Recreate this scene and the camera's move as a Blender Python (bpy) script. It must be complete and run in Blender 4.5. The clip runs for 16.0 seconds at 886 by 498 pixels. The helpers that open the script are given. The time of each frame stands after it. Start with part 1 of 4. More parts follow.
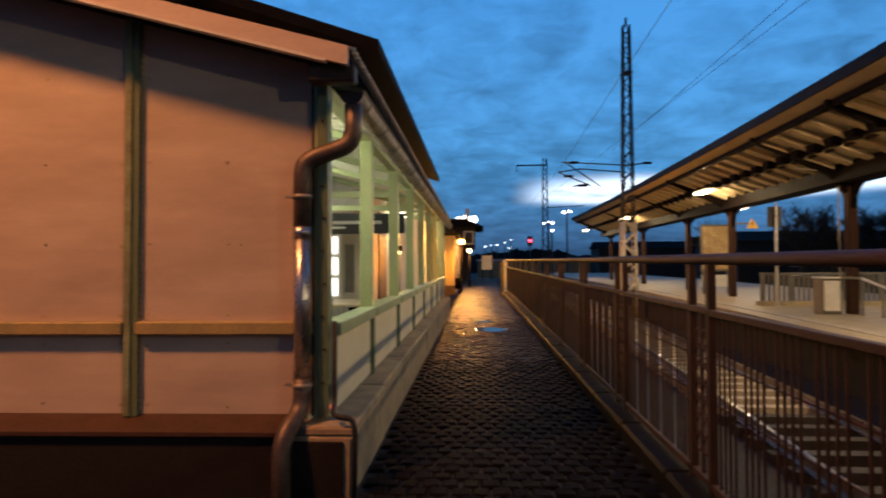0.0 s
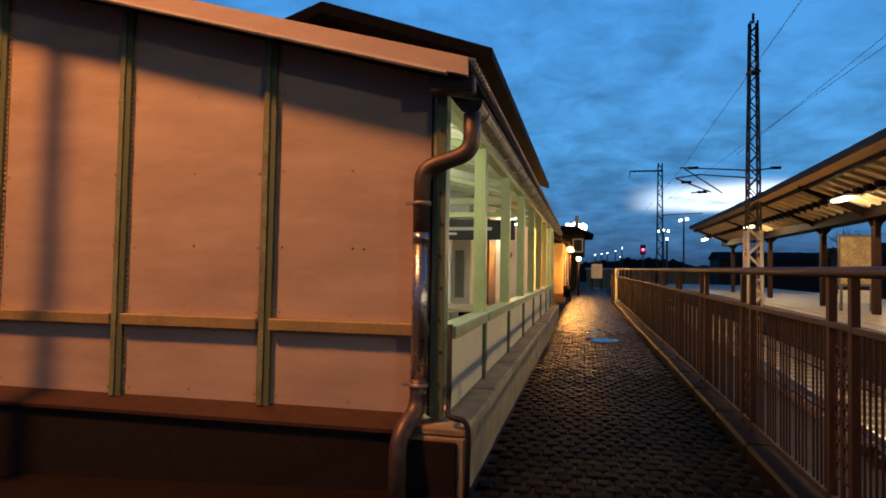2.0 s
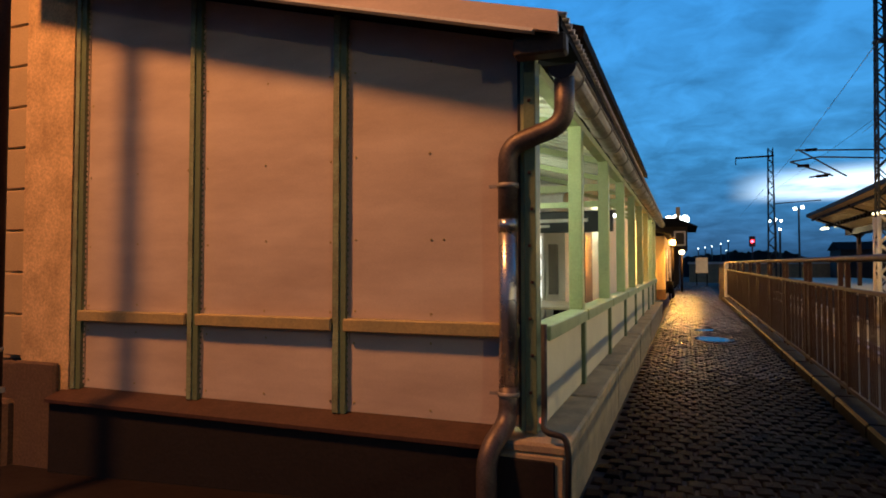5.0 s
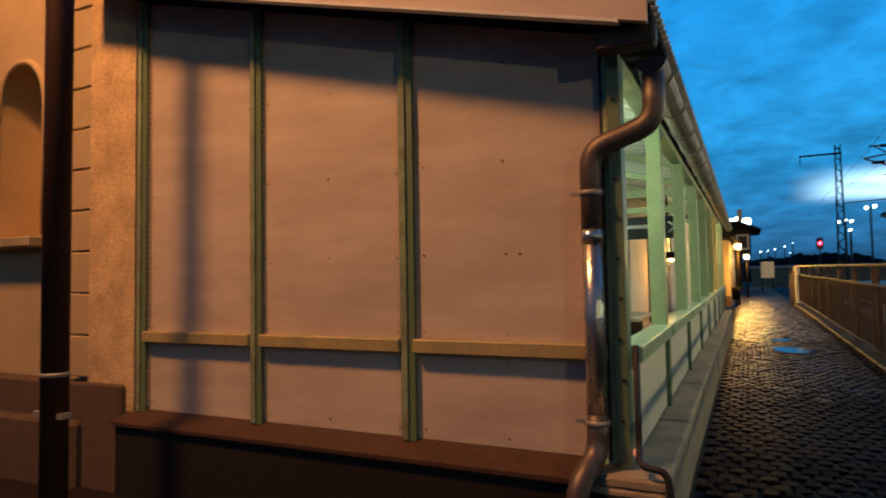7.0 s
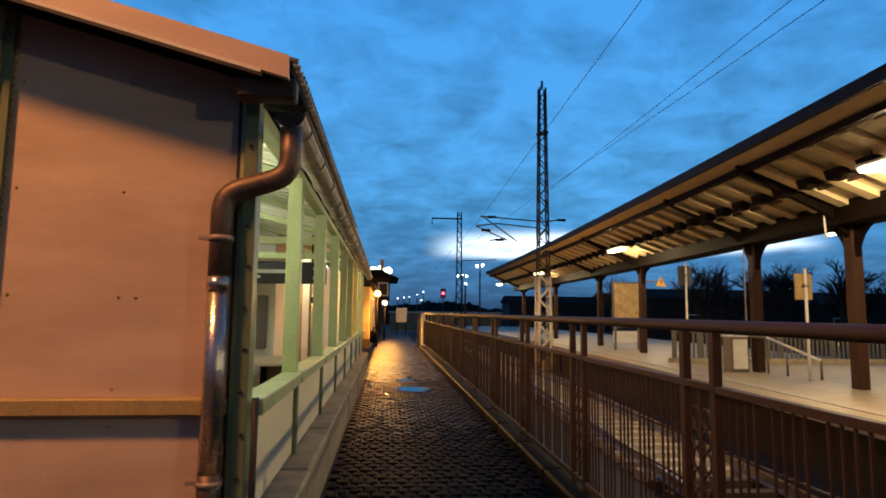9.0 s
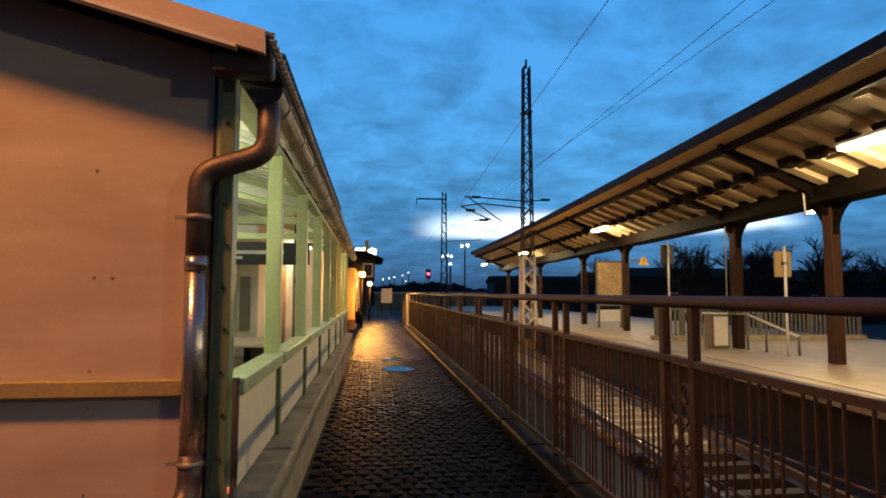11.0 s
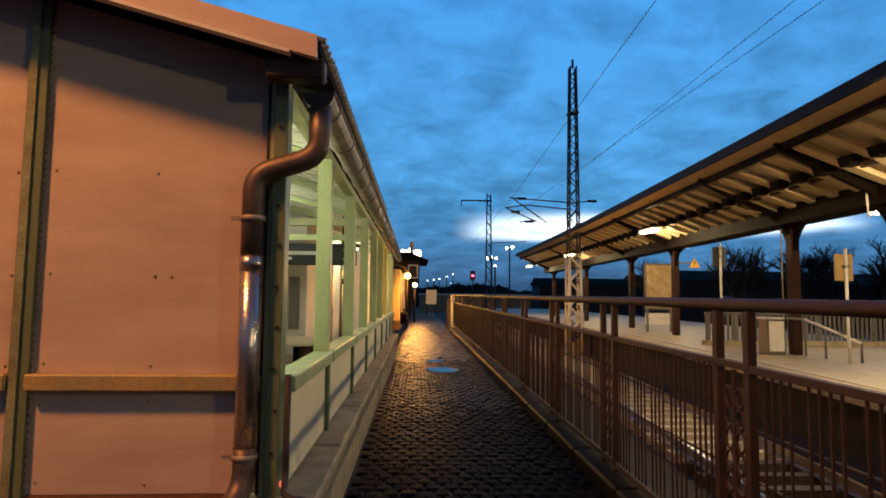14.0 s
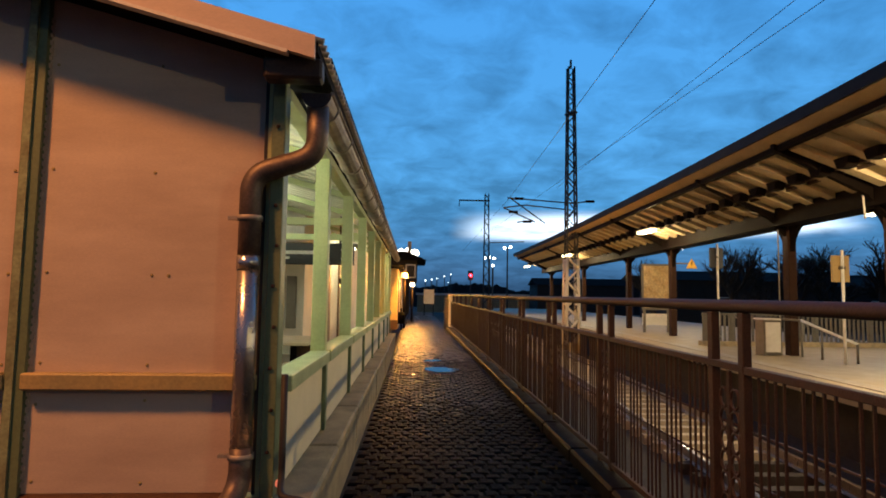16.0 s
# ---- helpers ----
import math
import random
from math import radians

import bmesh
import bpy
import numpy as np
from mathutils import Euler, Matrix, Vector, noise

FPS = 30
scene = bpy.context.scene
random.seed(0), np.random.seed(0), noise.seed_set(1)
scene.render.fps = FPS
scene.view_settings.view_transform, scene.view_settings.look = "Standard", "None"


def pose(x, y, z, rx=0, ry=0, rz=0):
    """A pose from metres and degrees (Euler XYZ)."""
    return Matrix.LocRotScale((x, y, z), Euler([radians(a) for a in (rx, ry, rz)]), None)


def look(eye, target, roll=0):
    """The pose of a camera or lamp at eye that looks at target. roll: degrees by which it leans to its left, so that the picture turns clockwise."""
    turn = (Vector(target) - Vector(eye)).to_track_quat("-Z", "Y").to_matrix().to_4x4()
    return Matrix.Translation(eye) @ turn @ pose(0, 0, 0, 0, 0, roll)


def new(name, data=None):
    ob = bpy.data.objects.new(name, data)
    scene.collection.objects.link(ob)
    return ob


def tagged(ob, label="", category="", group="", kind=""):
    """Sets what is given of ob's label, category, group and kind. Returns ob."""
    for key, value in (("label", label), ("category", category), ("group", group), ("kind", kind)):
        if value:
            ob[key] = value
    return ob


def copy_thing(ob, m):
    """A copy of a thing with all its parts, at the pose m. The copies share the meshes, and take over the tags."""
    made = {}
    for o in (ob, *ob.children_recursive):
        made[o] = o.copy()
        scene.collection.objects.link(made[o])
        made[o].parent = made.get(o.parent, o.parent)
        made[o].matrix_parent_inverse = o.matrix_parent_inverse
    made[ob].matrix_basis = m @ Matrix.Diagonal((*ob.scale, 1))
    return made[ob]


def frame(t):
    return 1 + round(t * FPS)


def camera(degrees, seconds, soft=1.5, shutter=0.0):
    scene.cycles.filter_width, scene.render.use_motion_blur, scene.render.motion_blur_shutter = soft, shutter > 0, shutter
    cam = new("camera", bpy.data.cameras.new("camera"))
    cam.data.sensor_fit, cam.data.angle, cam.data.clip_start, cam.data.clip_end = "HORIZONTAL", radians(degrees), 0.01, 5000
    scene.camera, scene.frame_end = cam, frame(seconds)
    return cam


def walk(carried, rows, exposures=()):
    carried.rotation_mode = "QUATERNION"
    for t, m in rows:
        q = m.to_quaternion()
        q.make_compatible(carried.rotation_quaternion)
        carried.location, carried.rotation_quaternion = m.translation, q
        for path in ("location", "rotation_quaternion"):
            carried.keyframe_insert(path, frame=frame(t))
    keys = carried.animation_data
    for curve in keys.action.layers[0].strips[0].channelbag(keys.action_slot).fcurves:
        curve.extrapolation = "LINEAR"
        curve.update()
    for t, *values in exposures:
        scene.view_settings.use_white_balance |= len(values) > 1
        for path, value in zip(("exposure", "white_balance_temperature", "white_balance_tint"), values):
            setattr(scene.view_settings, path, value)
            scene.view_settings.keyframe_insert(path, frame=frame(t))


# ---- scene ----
cam = camera(71.8, 16.0, soft=1.8, shutter=0.5)

PATH = [
    (0, (0.772, -3.597, 1.334), (0.7, -1.599, 1.391), -0.3),
    (0.5, (0.752, -3.654, 1.321), (0.476, -1.674, 1.382), 0.0),
    (1, (0.754, -3.642, 1.322), (0.444, -1.668, 1.399), -0.1),
    (1.5, (0.754, -3.638, 1.329), (0.426, -1.666, 1.407), 0.4),
    (2, (0.727, -3.652, 1.331), (0.31, -1.697, 1.407), 1.0),
    (2.5, (0.728, -3.635, 1.328), (0.318, -1.679, 1.396), 1.2),
    (3, (0.728, -3.641, 1.327), (0.311, -1.686, 1.4), 1.0),
    (3.5, (0.734, -3.656, 1.318), (0.306, -1.703, 1.384), 1.0),
    (4, (0.689, -3.588, 1.32), (0.265, -1.636, 1.417), 1.2),
    (4.5, (0.634, -3.435, 1.302), (0.007, -1.536, 1.324), -0.2),
    (4.7, (0.656, -3.322, 1.299), (-0.018, -1.439, 1.352), -0.1),
    (6.8, (0.435, -3.006, 1.341), (-0.368, -1.177, 1.444), -0.8),
    (7, (0.436, -3.031, 1.342), (-0.419, -1.226, 1.441), -1.0),
    (7.5, (0.419, -3.019, 1.349), (-0.504, -1.246, 1.426), -0.3),
    (8, (0.457, -2.999, 1.364), (-0.22, -1.121, 1.488), 0.1),
    (8.5, (0.479, -3.017, 1.352), (-0.083, -1.103, 1.498), -0.2),
    (9, (0.546, -2.976, 1.388), (0.76, -1.0, 1.613), 0.6),
    (11.5, (0.566, -2.963, 1.373), (0.83, -0.987, 1.528), 0.1),
    (12, (0.563, -2.978, 1.37), (0.801, -1.0, 1.54), 0.4),
    (12.5, (0.556, -2.98, 1.374), (0.754, -0.996, 1.532), 0.9),
    (13, (0.558, -2.978, 1.37), (0.726, -0.991, 1.514), 0.8),
    (13.5, (0.551, -2.977, 1.366), (0.696, -0.988, 1.518), 0.9),
    (14, (0.55, -2.975, 1.371), (0.669, -0.985, 1.538), 0.6),
    (14.5, (0.552, -2.974, 1.381), (0.676, -0.985, 1.551), 0.5),
    (15, (0.555, -2.991, 1.364), (0.677, -1.002, 1.534), 0.4),
    (15.5, (0.549, -2.986, 1.375), (0.673, -0.998, 1.547), 0.6),
    (16, (0.554, -2.982, 1.374), (0.68, -0.993, 1.54), 0.8),
]
walk(cam, [(t, look(eye, target, roll)) for t, eye, target, roll in PATH],
     exposures=[(0.0, -0.13, 6450, 9), (3.5, -0.13, 6450, 9), (4.7, -0.13, 6100, 2), (6.8, -0.10, 5350, -13), (7.6, -0.10, 5250, -18), (8.5, -0.06, 5900, -4), (9.0, 0.03, 6450, 4), (11.3, 0.03, 6550, 4), (16.0, 0.03, 6550, 4)])

# ---- light -----------------------------------------------------------------
world = bpy.data.worlds.new("dusk_sky")
scene.world = world
world.use_nodes = True


def build_sky():
    nt = world.node_tree
    nt.nodes.clear()
    N, L = nt.nodes.new, nt.links.new
    out, bg = N("ShaderNodeOutputWorld"), N("ShaderNodeBackground")
    tc, sep = N("ShaderNodeTexCoord"), N("ShaderNodeSeparateXYZ")
    L(tc.outputs["Generated"], sep.inputs[0])
    grad = N("ShaderNodeValToRGB")
    e = grad.color_ramp.elements
    e[0].position, e[0].color = 0.0, (0.012, 0.03, 0.075, 1)
    e[1].position, e[1].color = 1.0, (0.02, 0.09, 0.30, 1)
    for p, c in ((0.05, (0.05, 0.14, 0.30, 1)), (0.16, (0.075, 0.29, 0.62, 1)), (0.45, (0.055, 0.25, 0.62, 1))):
        k = e.new(p)
        k.color = c
    L(sep.outputs["Z"], grad.inputs[0])
    # cloud layer: plane projection of the view direction
    div = N("ShaderNodeMath")
    div.operation = "ADD"
    div.inputs[1].default_value = 0.22
    L(sep.outputs["Z"], div.inputs[0])
    sc = N("ShaderNodeVectorMath")
    sc.operation = "DIVIDE"
    comb = N("ShaderNodeCombineXYZ")
    for k in range(3):
        L(div.outputs[0], comb.inputs[k])
    L(tc.outputs["Generated"], sc.inputs[0])
    L(comb.outputs[0], sc.inputs[1])
    noi = N("ShaderNodeTexNoise")
    noi.inputs["Scale"].default_value, noi.inputs["Detail"].default_value, noi.inputs["Roughness"].default_value = 6.2, 6.0, 0.58
    noi.inputs["Distortion"].default_value = 0.35
    L(sc.outputs[0], noi.inputs["Vector"])
    big = N("ShaderNodeTexNoise")
    big.inputs["Scale"].default_value, big.inputs["Detail"].default_value = 0.75, 3.0
    L(sc.outputs[0], big.inputs["Vector"])
    add = N("ShaderNodeMath")
    add.operation = "MULTIPLY_ADD"
    add.inputs[1].default_value = 0.6
    L(big.outputs["Fac"], add.inputs[0])
    L(noi.outputs["Fac"], add.inputs[2])
    tone = N("ShaderNodeMapRange")
    tone.inputs["From Min"].default_value, tone.inputs["From Max"].default_value = 0.58, 1.0
    tone.inputs["To Min"].default_value, tone.inputs["To Max"].default_value = 0.74, 1.40
    L(add.outputs[0], tone.inputs["Value"])
    mul = N("ShaderNodeVectorMath")
    mul.operation = "SCALE"
    L(grad.outputs[0], mul.inputs[0])
    L(tone.outputs[0], mul.inputs["Scale"])
    # afterglow low over the tracks ahead
    dot = N("ShaderNodeVectorMath")
    dot.operation = "DOT_PRODUCT"
    dot.inputs[1].default_value = Vector((0.40, 1.0, 0.11)).normalized()
    L(tc.outputs["Generated"], dot.inputs[0])
    az = N("ShaderNodeMapRange")
    az.interpolation_type = "SMOOTHSTEP"
    az.inputs["From Min"].default_value, az.inputs["From Max"].default_value = 0.952, 0.992
    L(dot.outputs["Value"], az.inputs["Value"])
    band = N("ShaderNodeValToRGB")
    band.color_ramp.interpolation = "EASE"
    b = band.color_ramp.elements
    b[0].position, b[0].color = 0.092, (0, 0, 0, 1)
    b[1].position, b[1].color = 0.150, (0, 0, 0, 1)
    k = b.new(0.110)
    k.color = (1, 1, 1, 1)
    L(sep.outputs["Z"], band.inputs[0])
    # streaky clouds break the glow
    st = N("ShaderNodeMapping")
    st.inputs["Scale"].default_value = (5.0, 5.0, 26.0)
    L(tc.outputs["Generated"], st.inputs["Vector"])
    sn = N("ShaderNodeTexNoise")
    sn.inputs["Scale"].default_value, sn.inputs["Detail"].default_value = 1.0, 5.0
    L(st.outputs[0], sn.inputs["Vector"])
    sr = N("ShaderNodeMapRange")
    sr.inputs["From Min"].default_value, sr.inputs["From Max"].default_value = 0.36, 0.54
    L(sn.outputs["Fac"], sr.inputs["Value"])
    m1, m2 = N("ShaderNodeMath"), N("ShaderNodeMath")
    m1.operation = m2.operation = "MULTIPLY"
    L(az.outputs[0], m1.inputs[0])
    L(band.outputs[0], m1.inputs[1])
    L(m1.outputs[0], m2.inputs[0])
    L(sr.outputs[0], m2.inputs[1])
    glow = N("ShaderNodeVectorMath")
    glow.operation = "SCALE"
    glow.inputs[0].default_value = (2.2, 2.3, 2.4)
    L(m2.outputs[0], glow.inputs["Scale"])
    tot = N("ShaderNodeVectorMath")
    L(mul.outputs[0], tot.inputs[0])
    L(glow.outputs[0], tot.inputs[1])
    # night falls from behind: the sky dims away from the afterglow
    away = N("ShaderNodeVectorMath")
    away.operation = "DOT_PRODUCT"
    away.inputs[1].default_value = Vector((0.12, 1.0, 0.0)).normalized()
    L(tc.outputs["Generated"], away.inputs[0])
    dim = N("ShaderNodeMapRange")
    dim.interpolation_type = "SMOOTHSTEP"
    dim.inputs["From Min"].default_value, dim.inputs["From Max"].default_value = -0.05, 0.68
    dim.inputs["To Min"].default_value, dim.inputs["To Max"].default_value = 0.24, 1.0
    L(away.outputs["Value"], dim.inputs["Value"])
    dimmed = N("ShaderNodeVectorMath")
    dimmed.operation = "SCALE"
    L(tot.outputs[0], dimmed.inputs[0])
    L(dim.outputs[0], dimmed.inputs["Scale"])
    L(dimmed.outputs[0], bg.inputs["Color"])
    bg.inputs["Strength"].default_value = 1.04
    L(bg.outputs[0], out.inputs[0])


build_sky()


def point_lamp(name, where, watts, colour, radius=0.08):
    d = bpy.data.lights.new(name, "POINT")
    d.energy, d.color, d.shadow_soft_size = watts, colour, radius
    ob = new(name, d)
    ob.location = where
    return ob


def area_lamp(name, m, watts, colour, sx, sy):
    d = bpy.data.lights.new(name, "AREA")
    d.shape, d.size, d.size_y, d.energy, d.color = "RECTANGLE", sx, sy, watts, colour
    ob = new(name, d)
    ob.matrix_world = m
    return ob


SODIUM = (1.0, 0.42, 0.10)
point_lamp("street_light", (-3.6, -3.3, 6.85), 1950, (1.0, 0.355, 0.10), 0.42)

# ---- materials ---------------------------------------------------------------


def material(name, colour, rough=0.6, metal=0.0, var=0.25, scale=6.0, fine=60.0, bump=0.15, stain=None, stain_amount=0.35, each=0.0, stretch=(1, 1, 1), spec=0.5):
    """A surface with stains at one scale, grain at a second, and a little relief."""
    m = bpy.data.materials.new(name)
    m.use_nodes = True
    nt = m.node_tree
    N, L = nt.nodes.new, nt.links.new
    bs = nt.nodes["Principled BSDF"]
    bs.inputs["Metallic"].default_value = metal
    bs.inputs["Specular IOR Level"].default_value = spec
    mp = N("ShaderNodeMapping")
    mp.inputs["Scale"].default_value = stretch
    geo = N("ShaderNodeNewGeometry")
    L(geo.outputs["Position"], mp.inputs["Vector"])
    n1, n2 = N("ShaderNodeTexNoise"), N("ShaderNodeTexNoise")
    n1.inputs["Scale"].default_value, n1.inputs["Detail"].default_value, n1.inputs["Roughness"].default_value = scale, 6.0, 0.62
    n2.inputs["Scale"].default_value, n2.inputs["Detail"].default_value = fine, 3.0
    L(mp.outputs[0], n1.inputs["Vector"])
    L(mp.outputs[0], n2.inputs["Vector"])
    r1 = N("ShaderNodeMapRange")
    r1.inputs["From Min"].default_value, r1.inputs["From Max"].default_value = 0.38, 0.68
    L(n1.outputs["Fac"], r1.inputs["Value"])
    mix = N("ShaderNodeMix")
    mix.data_type = "RGBA"
    mix.inputs["A"].default_value = (*colour, 1)
    dark = stain or tuple(c * 0.55 for c in colour)
    mix.inputs["B"].default_value = (*dark, 1)
    f1 = N("ShaderNodeMath")
    f1.operation = "MULTIPLY"
    f1.inputs[1].default_value = stain_amount
    L(r1.outputs[0], f1.inputs[0])
    L(f1.outputs[0], mix.inputs["Factor"])
    r2 = N("ShaderNodeMapRange")
    r2.inputs["From Min"].default_value, r2.inputs["From Max"].default_value = 0.3, 0.7
    r2.inputs["To Min"].default_value, r2.inputs["To Max"].default_value = 1 - var, 1 + var
    L(n2.outputs["Fac"], r2.inputs["Value"])
    fac = r2.outputs[0]
    if each:
        oi = N("ShaderNodeObjectInfo")
        r3 = N("ShaderNodeMapRange")
        r3.inputs["To Min"].default_value, r3.inputs["To Max"].default_value = 1 - each, 1 + each
        L(oi.outputs["Random"], r3.inputs["Value"])
        mm = N("ShaderNodeMath")
        mm.operation = "MULTIPLY"
        L(fac, mm.inputs[0])
        L(r3.outputs[0], mm.inputs[1])
        fac = mm.outputs[0]
    sc = N("ShaderNodeVectorMath")
    sc.operation = "SCALE"
    L(mix.outputs["Result"], sc.inputs[0])
    L(fac, sc.inputs["Scale"])
    L(sc.outputs[0], bs.inputs["Base Color"])
    rr = N("ShaderNodeMapRange")
    rr.inputs["To Min"].default_value, rr.inputs["To Max"].default_value = max(0.03, rough - 0.12), min(1, rough + 0.12)
    L(n1.outputs["Fac"], rr.inputs["Value"])
    L(rr.outputs[0], bs.inputs["Roughness"])
    if bump:
        bp = N("ShaderNodeBump")
        bp.inputs["Strength"].default_value, bp.inputs["Distance"].default_value = bump, 0.004
        L(n2.outputs["Fac"], bp.inputs["Height"])
        L(bp.outputs[0], bs.inputs["Normal"])
    return m


def glowing(name, colour, strength):
    m = bpy.data.materials.new(name)
    m.use_nodes = True
    bs = m.node_tree.nodes["Principled BSDF"]
    bs.inputs["Base Color"].default_value = (0.8, 0.8, 0.8, 1)
    bs.inputs["Emission Color"].default_value = (*colour, 1)
    bs.inputs["Emission Strength"].default_value = strength
    return m


PANEL = material("fibre_cement_panel", (0.66, 0.54, 0.415), 0.55, scale=1.3, fine=90, var=0.06, stain=(0.42, 0.32, 0.24), stain_amount=0.75, bump=0.12, each=0.03, stretch=(0.7, 0.7, 2.6))
PANEL_SIDE = material("cream_panel", (0.75, 0.67, 0.47), 0.5, scale=1.6, fine=80, var=0.06, stain_amount=0.25)
GREEN = material("green_paint", (0.15, 0.205, 0.105), 0.45, scale=5, fine=70, var=0.12, stain=(0.16, 0.20, 0.11), stain_amount=0.55)
GREEN_PALE = material("pale_green_paint", (0.47, 0.55, 0.28), 0.45, scale=5, fine=70, var=0.08, stain_amount=0.3)
LIT_GREEN = material("worn_green_lit", (0.31, 0.37, 0.20), 0.45, scale=7, fine=60, var=0.2, stain=(0.17, 0.16, 0.08), stain_amount=0.8)
TRIM = material("weathered_sill", (0.46, 0.35, 0.14), 0.5, scale=7, fine=70, var=0.12, stain=(0.22, 0.22, 0.12), stain_amount=0.5)
FASCIA = material("fascia_paint", (0.62, 0.50, 0.42), 0.5, scale=3, fine=60, var=0.06, stain_amount=0.25, stretch=(1, 1, 4))
CONCRETE = material("concrete", (0.42, 0.33, 0.20), 0.8, scale=4, fine=120, var=0.18, stain=(0.17, 0.15, 0.11), stain_amount=0.65, bump=0.4, spec=0.2)
# Even near-black tone, far below that of plain render.
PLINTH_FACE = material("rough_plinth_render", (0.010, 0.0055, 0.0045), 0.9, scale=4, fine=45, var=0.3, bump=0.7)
# Setts and joints near black: the path's shade is put into their base.
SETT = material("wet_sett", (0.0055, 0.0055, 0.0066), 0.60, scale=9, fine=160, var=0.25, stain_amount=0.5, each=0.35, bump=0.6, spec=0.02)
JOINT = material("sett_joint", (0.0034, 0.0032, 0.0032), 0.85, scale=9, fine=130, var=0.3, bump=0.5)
STEEL_RUST = material("rusty_painted_steel", (0.036, 0.019, 0.014), 0.62, metal=0.1, spec=0.3, scale=9, fine=120, var=0.25, stain=(0.06, 0.028, 0.018), stain_amount=0.7, bump=0.3)
ZINC = material("weathered_zinc", (0.42, 0.38, 0.32), 0.55, metal=0.45, scale=8, fine=90, var=0.12, stain=(0.22, 0.19, 0.17), stain_amount=0.6)
ZINC_NEW = material("bright_zinc", (0.62, 0.60, 0.56), 0.26, metal=0.9, scale=8, fine=90, var=0.08, stain_amount=0.3)
# Canopy steel's light and shade put into two copies: dark beams, brown columns.
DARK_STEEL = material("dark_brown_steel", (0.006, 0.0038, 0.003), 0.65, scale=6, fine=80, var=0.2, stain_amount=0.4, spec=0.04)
COLUMN = material("brown_paint_lit", (0.045, 0.022, 0.014), 0.6, scale=6, fine=80, var=0.25, stain_amount=0.5, spec=0.1)
MAST = material("galvanised_mast", (0.045, 0.05, 0.056), 0.6, metal=0.3, scale=6, fine=70, var=0.15)
WHITE_PAINT = material("white_paint", (0.72, 0.70, 0.66), 0.55, scale=5, fine=70, var=0.08, stain_amount=0.35)
CANOPY = material("canopy_boards", (0.44, 0.36, 0.23), 0.7, scale=2.5, fine=50, var=0.12, stain_amount=0.35)
ROOF_DARK = material("dark_slate", (0.012, 0.012, 0.013), 0.8, scale=4, fine=40, var=0.3, bump=0.5, spec=0.03)
PLATFORM = material("platform_paving", (0.33, 0.25, 0.14), 0.6, scale=2.2, fine=60, var=0.12, stain_amount=0.45, each=0.08)
BALLAST = material("ballast", (0.026, 0.021, 0.018), 0.95, scale=8, fine=30, var=0.5, bump=1.0)
SLEEPER = material("concrete_sleeper", (0.38, 0.32, 0.24), 0.75, scale=6, fine=80, var=0.2, stain_amount=0.5)
RAIL = material("rail_steel", (0.30, 0.24, 0.19), 0.3, metal=0.8, scale=8, fine=80, var=0.2)
PLASTER = material("stained_plaster", (0.72, 0.50, 0.25), 0.85, scale=4.5, fine=55, var=0.2, stain=(0.42, 0.28, 0.14), stain_amount=0.8, bump=0.5)
PLASTER_SMOOTH = material("ochre_plaster", (0.52, 0.38, 0.20), 0.8, scale=1.8, fine=70, var=0.08, stain_amount=0.3, bump=0.3)
WHITE_WALL = material("white_plaster", (0.70, 0.67, 0.60), 0.8, scale=2.0, fine=70, var=0.08, stain_amount=0.35, bump=0.3)
BLACK = material("dark_void", (0.02, 0.018, 0.017), 0.6)
SIGN_BLUE = material("sign_dark", (0.006, 0.008, 0.016), 0.5, var=0.08)

# ---- mesh helpers ------------------------------------------------------------


def box(bm, x0, y0, z0, x1, y1, z1, bevel=0.0):
    r = bmesh.ops.create_cube(bm, size=1.0, matrix=Matrix.Translation(((x0 + x1) / 2, (y0 + y1) / 2, (z0 + z1) / 2)) @ Matrix.Diagonal((x1 - x0, y1 - y0, z1 - z0, 1)))
    if bevel:
        es = {e for v in r["verts"] for e in v.link_edges}
        bmesh.ops.bevel(bm, geom=list(es), offset=bevel, segments=1, affect="EDGES")
    return bm


def a_box(*a, bevel=0.0):
    return box(bmesh.new(), *a, bevel=bevel)


def tube(bm, points, radius, sides=10, cap=True):
    """A round bar that follows the points."""
    pts = [Vector(p) for p in points]
    rings, u = [], None
    for i, p in enumerate(pts):
        d = (pts[min(len(pts) - 1, i + 1)] - pts[max(0, i - 1)]).normalized()
        if u is None:
            u = d.cross(Vector((0, 0, 1))) if abs(d.z) < 0.9 else d.cross(Vector((0, 1, 0)))
        u = (u - d * u.dot(d)).normalized()
        w = d.cross(u).normalized()
        rings.append([bm.verts.new(p + radius * (math.cos(2 * math.pi * k / sides) * u + math.sin(2 * math.pi * k / sides) * w)) for k in range(sides)])
    for r0, r1 in zip(rings, rings[1:]):
        for k in range(sides):
            f = bm.faces.new((r0[k], r0[(k + 1) % sides], r1[(k + 1) % sides], r1[k]))
            f.smooth = True
    if cap:
        bm.faces.new(rings[0][::-1])
        bm.faces.new(rings[-1])
    return bm


def a_tube(points, radius, sides=10):
    return tube(bmesh.new(), points, radius, sides)


def prism(bm, outline, axis, lo, hi):
    """Extrude a closed 2D outline along an axis (0 x, 1 y, 2 z)."""
    def at(p, h):
        q = [p[0], p[1]]
        q.insert(axis, h)
        return bm.verts.new(q)
    a, b = [at(p, lo) for p in outline], [at(p, hi) for p in outline]
    n = len(outline)
    for k in range(n):
        bm.faces.new((a[k], a[(k + 1) % n], b[(k + 1) % n], b[k]))
    bm.faces.new(a[::-1])
    bm.faces.new(b)
    bmesh.ops.recalc_face_normals(bm, faces=bm.faces)
    return bm


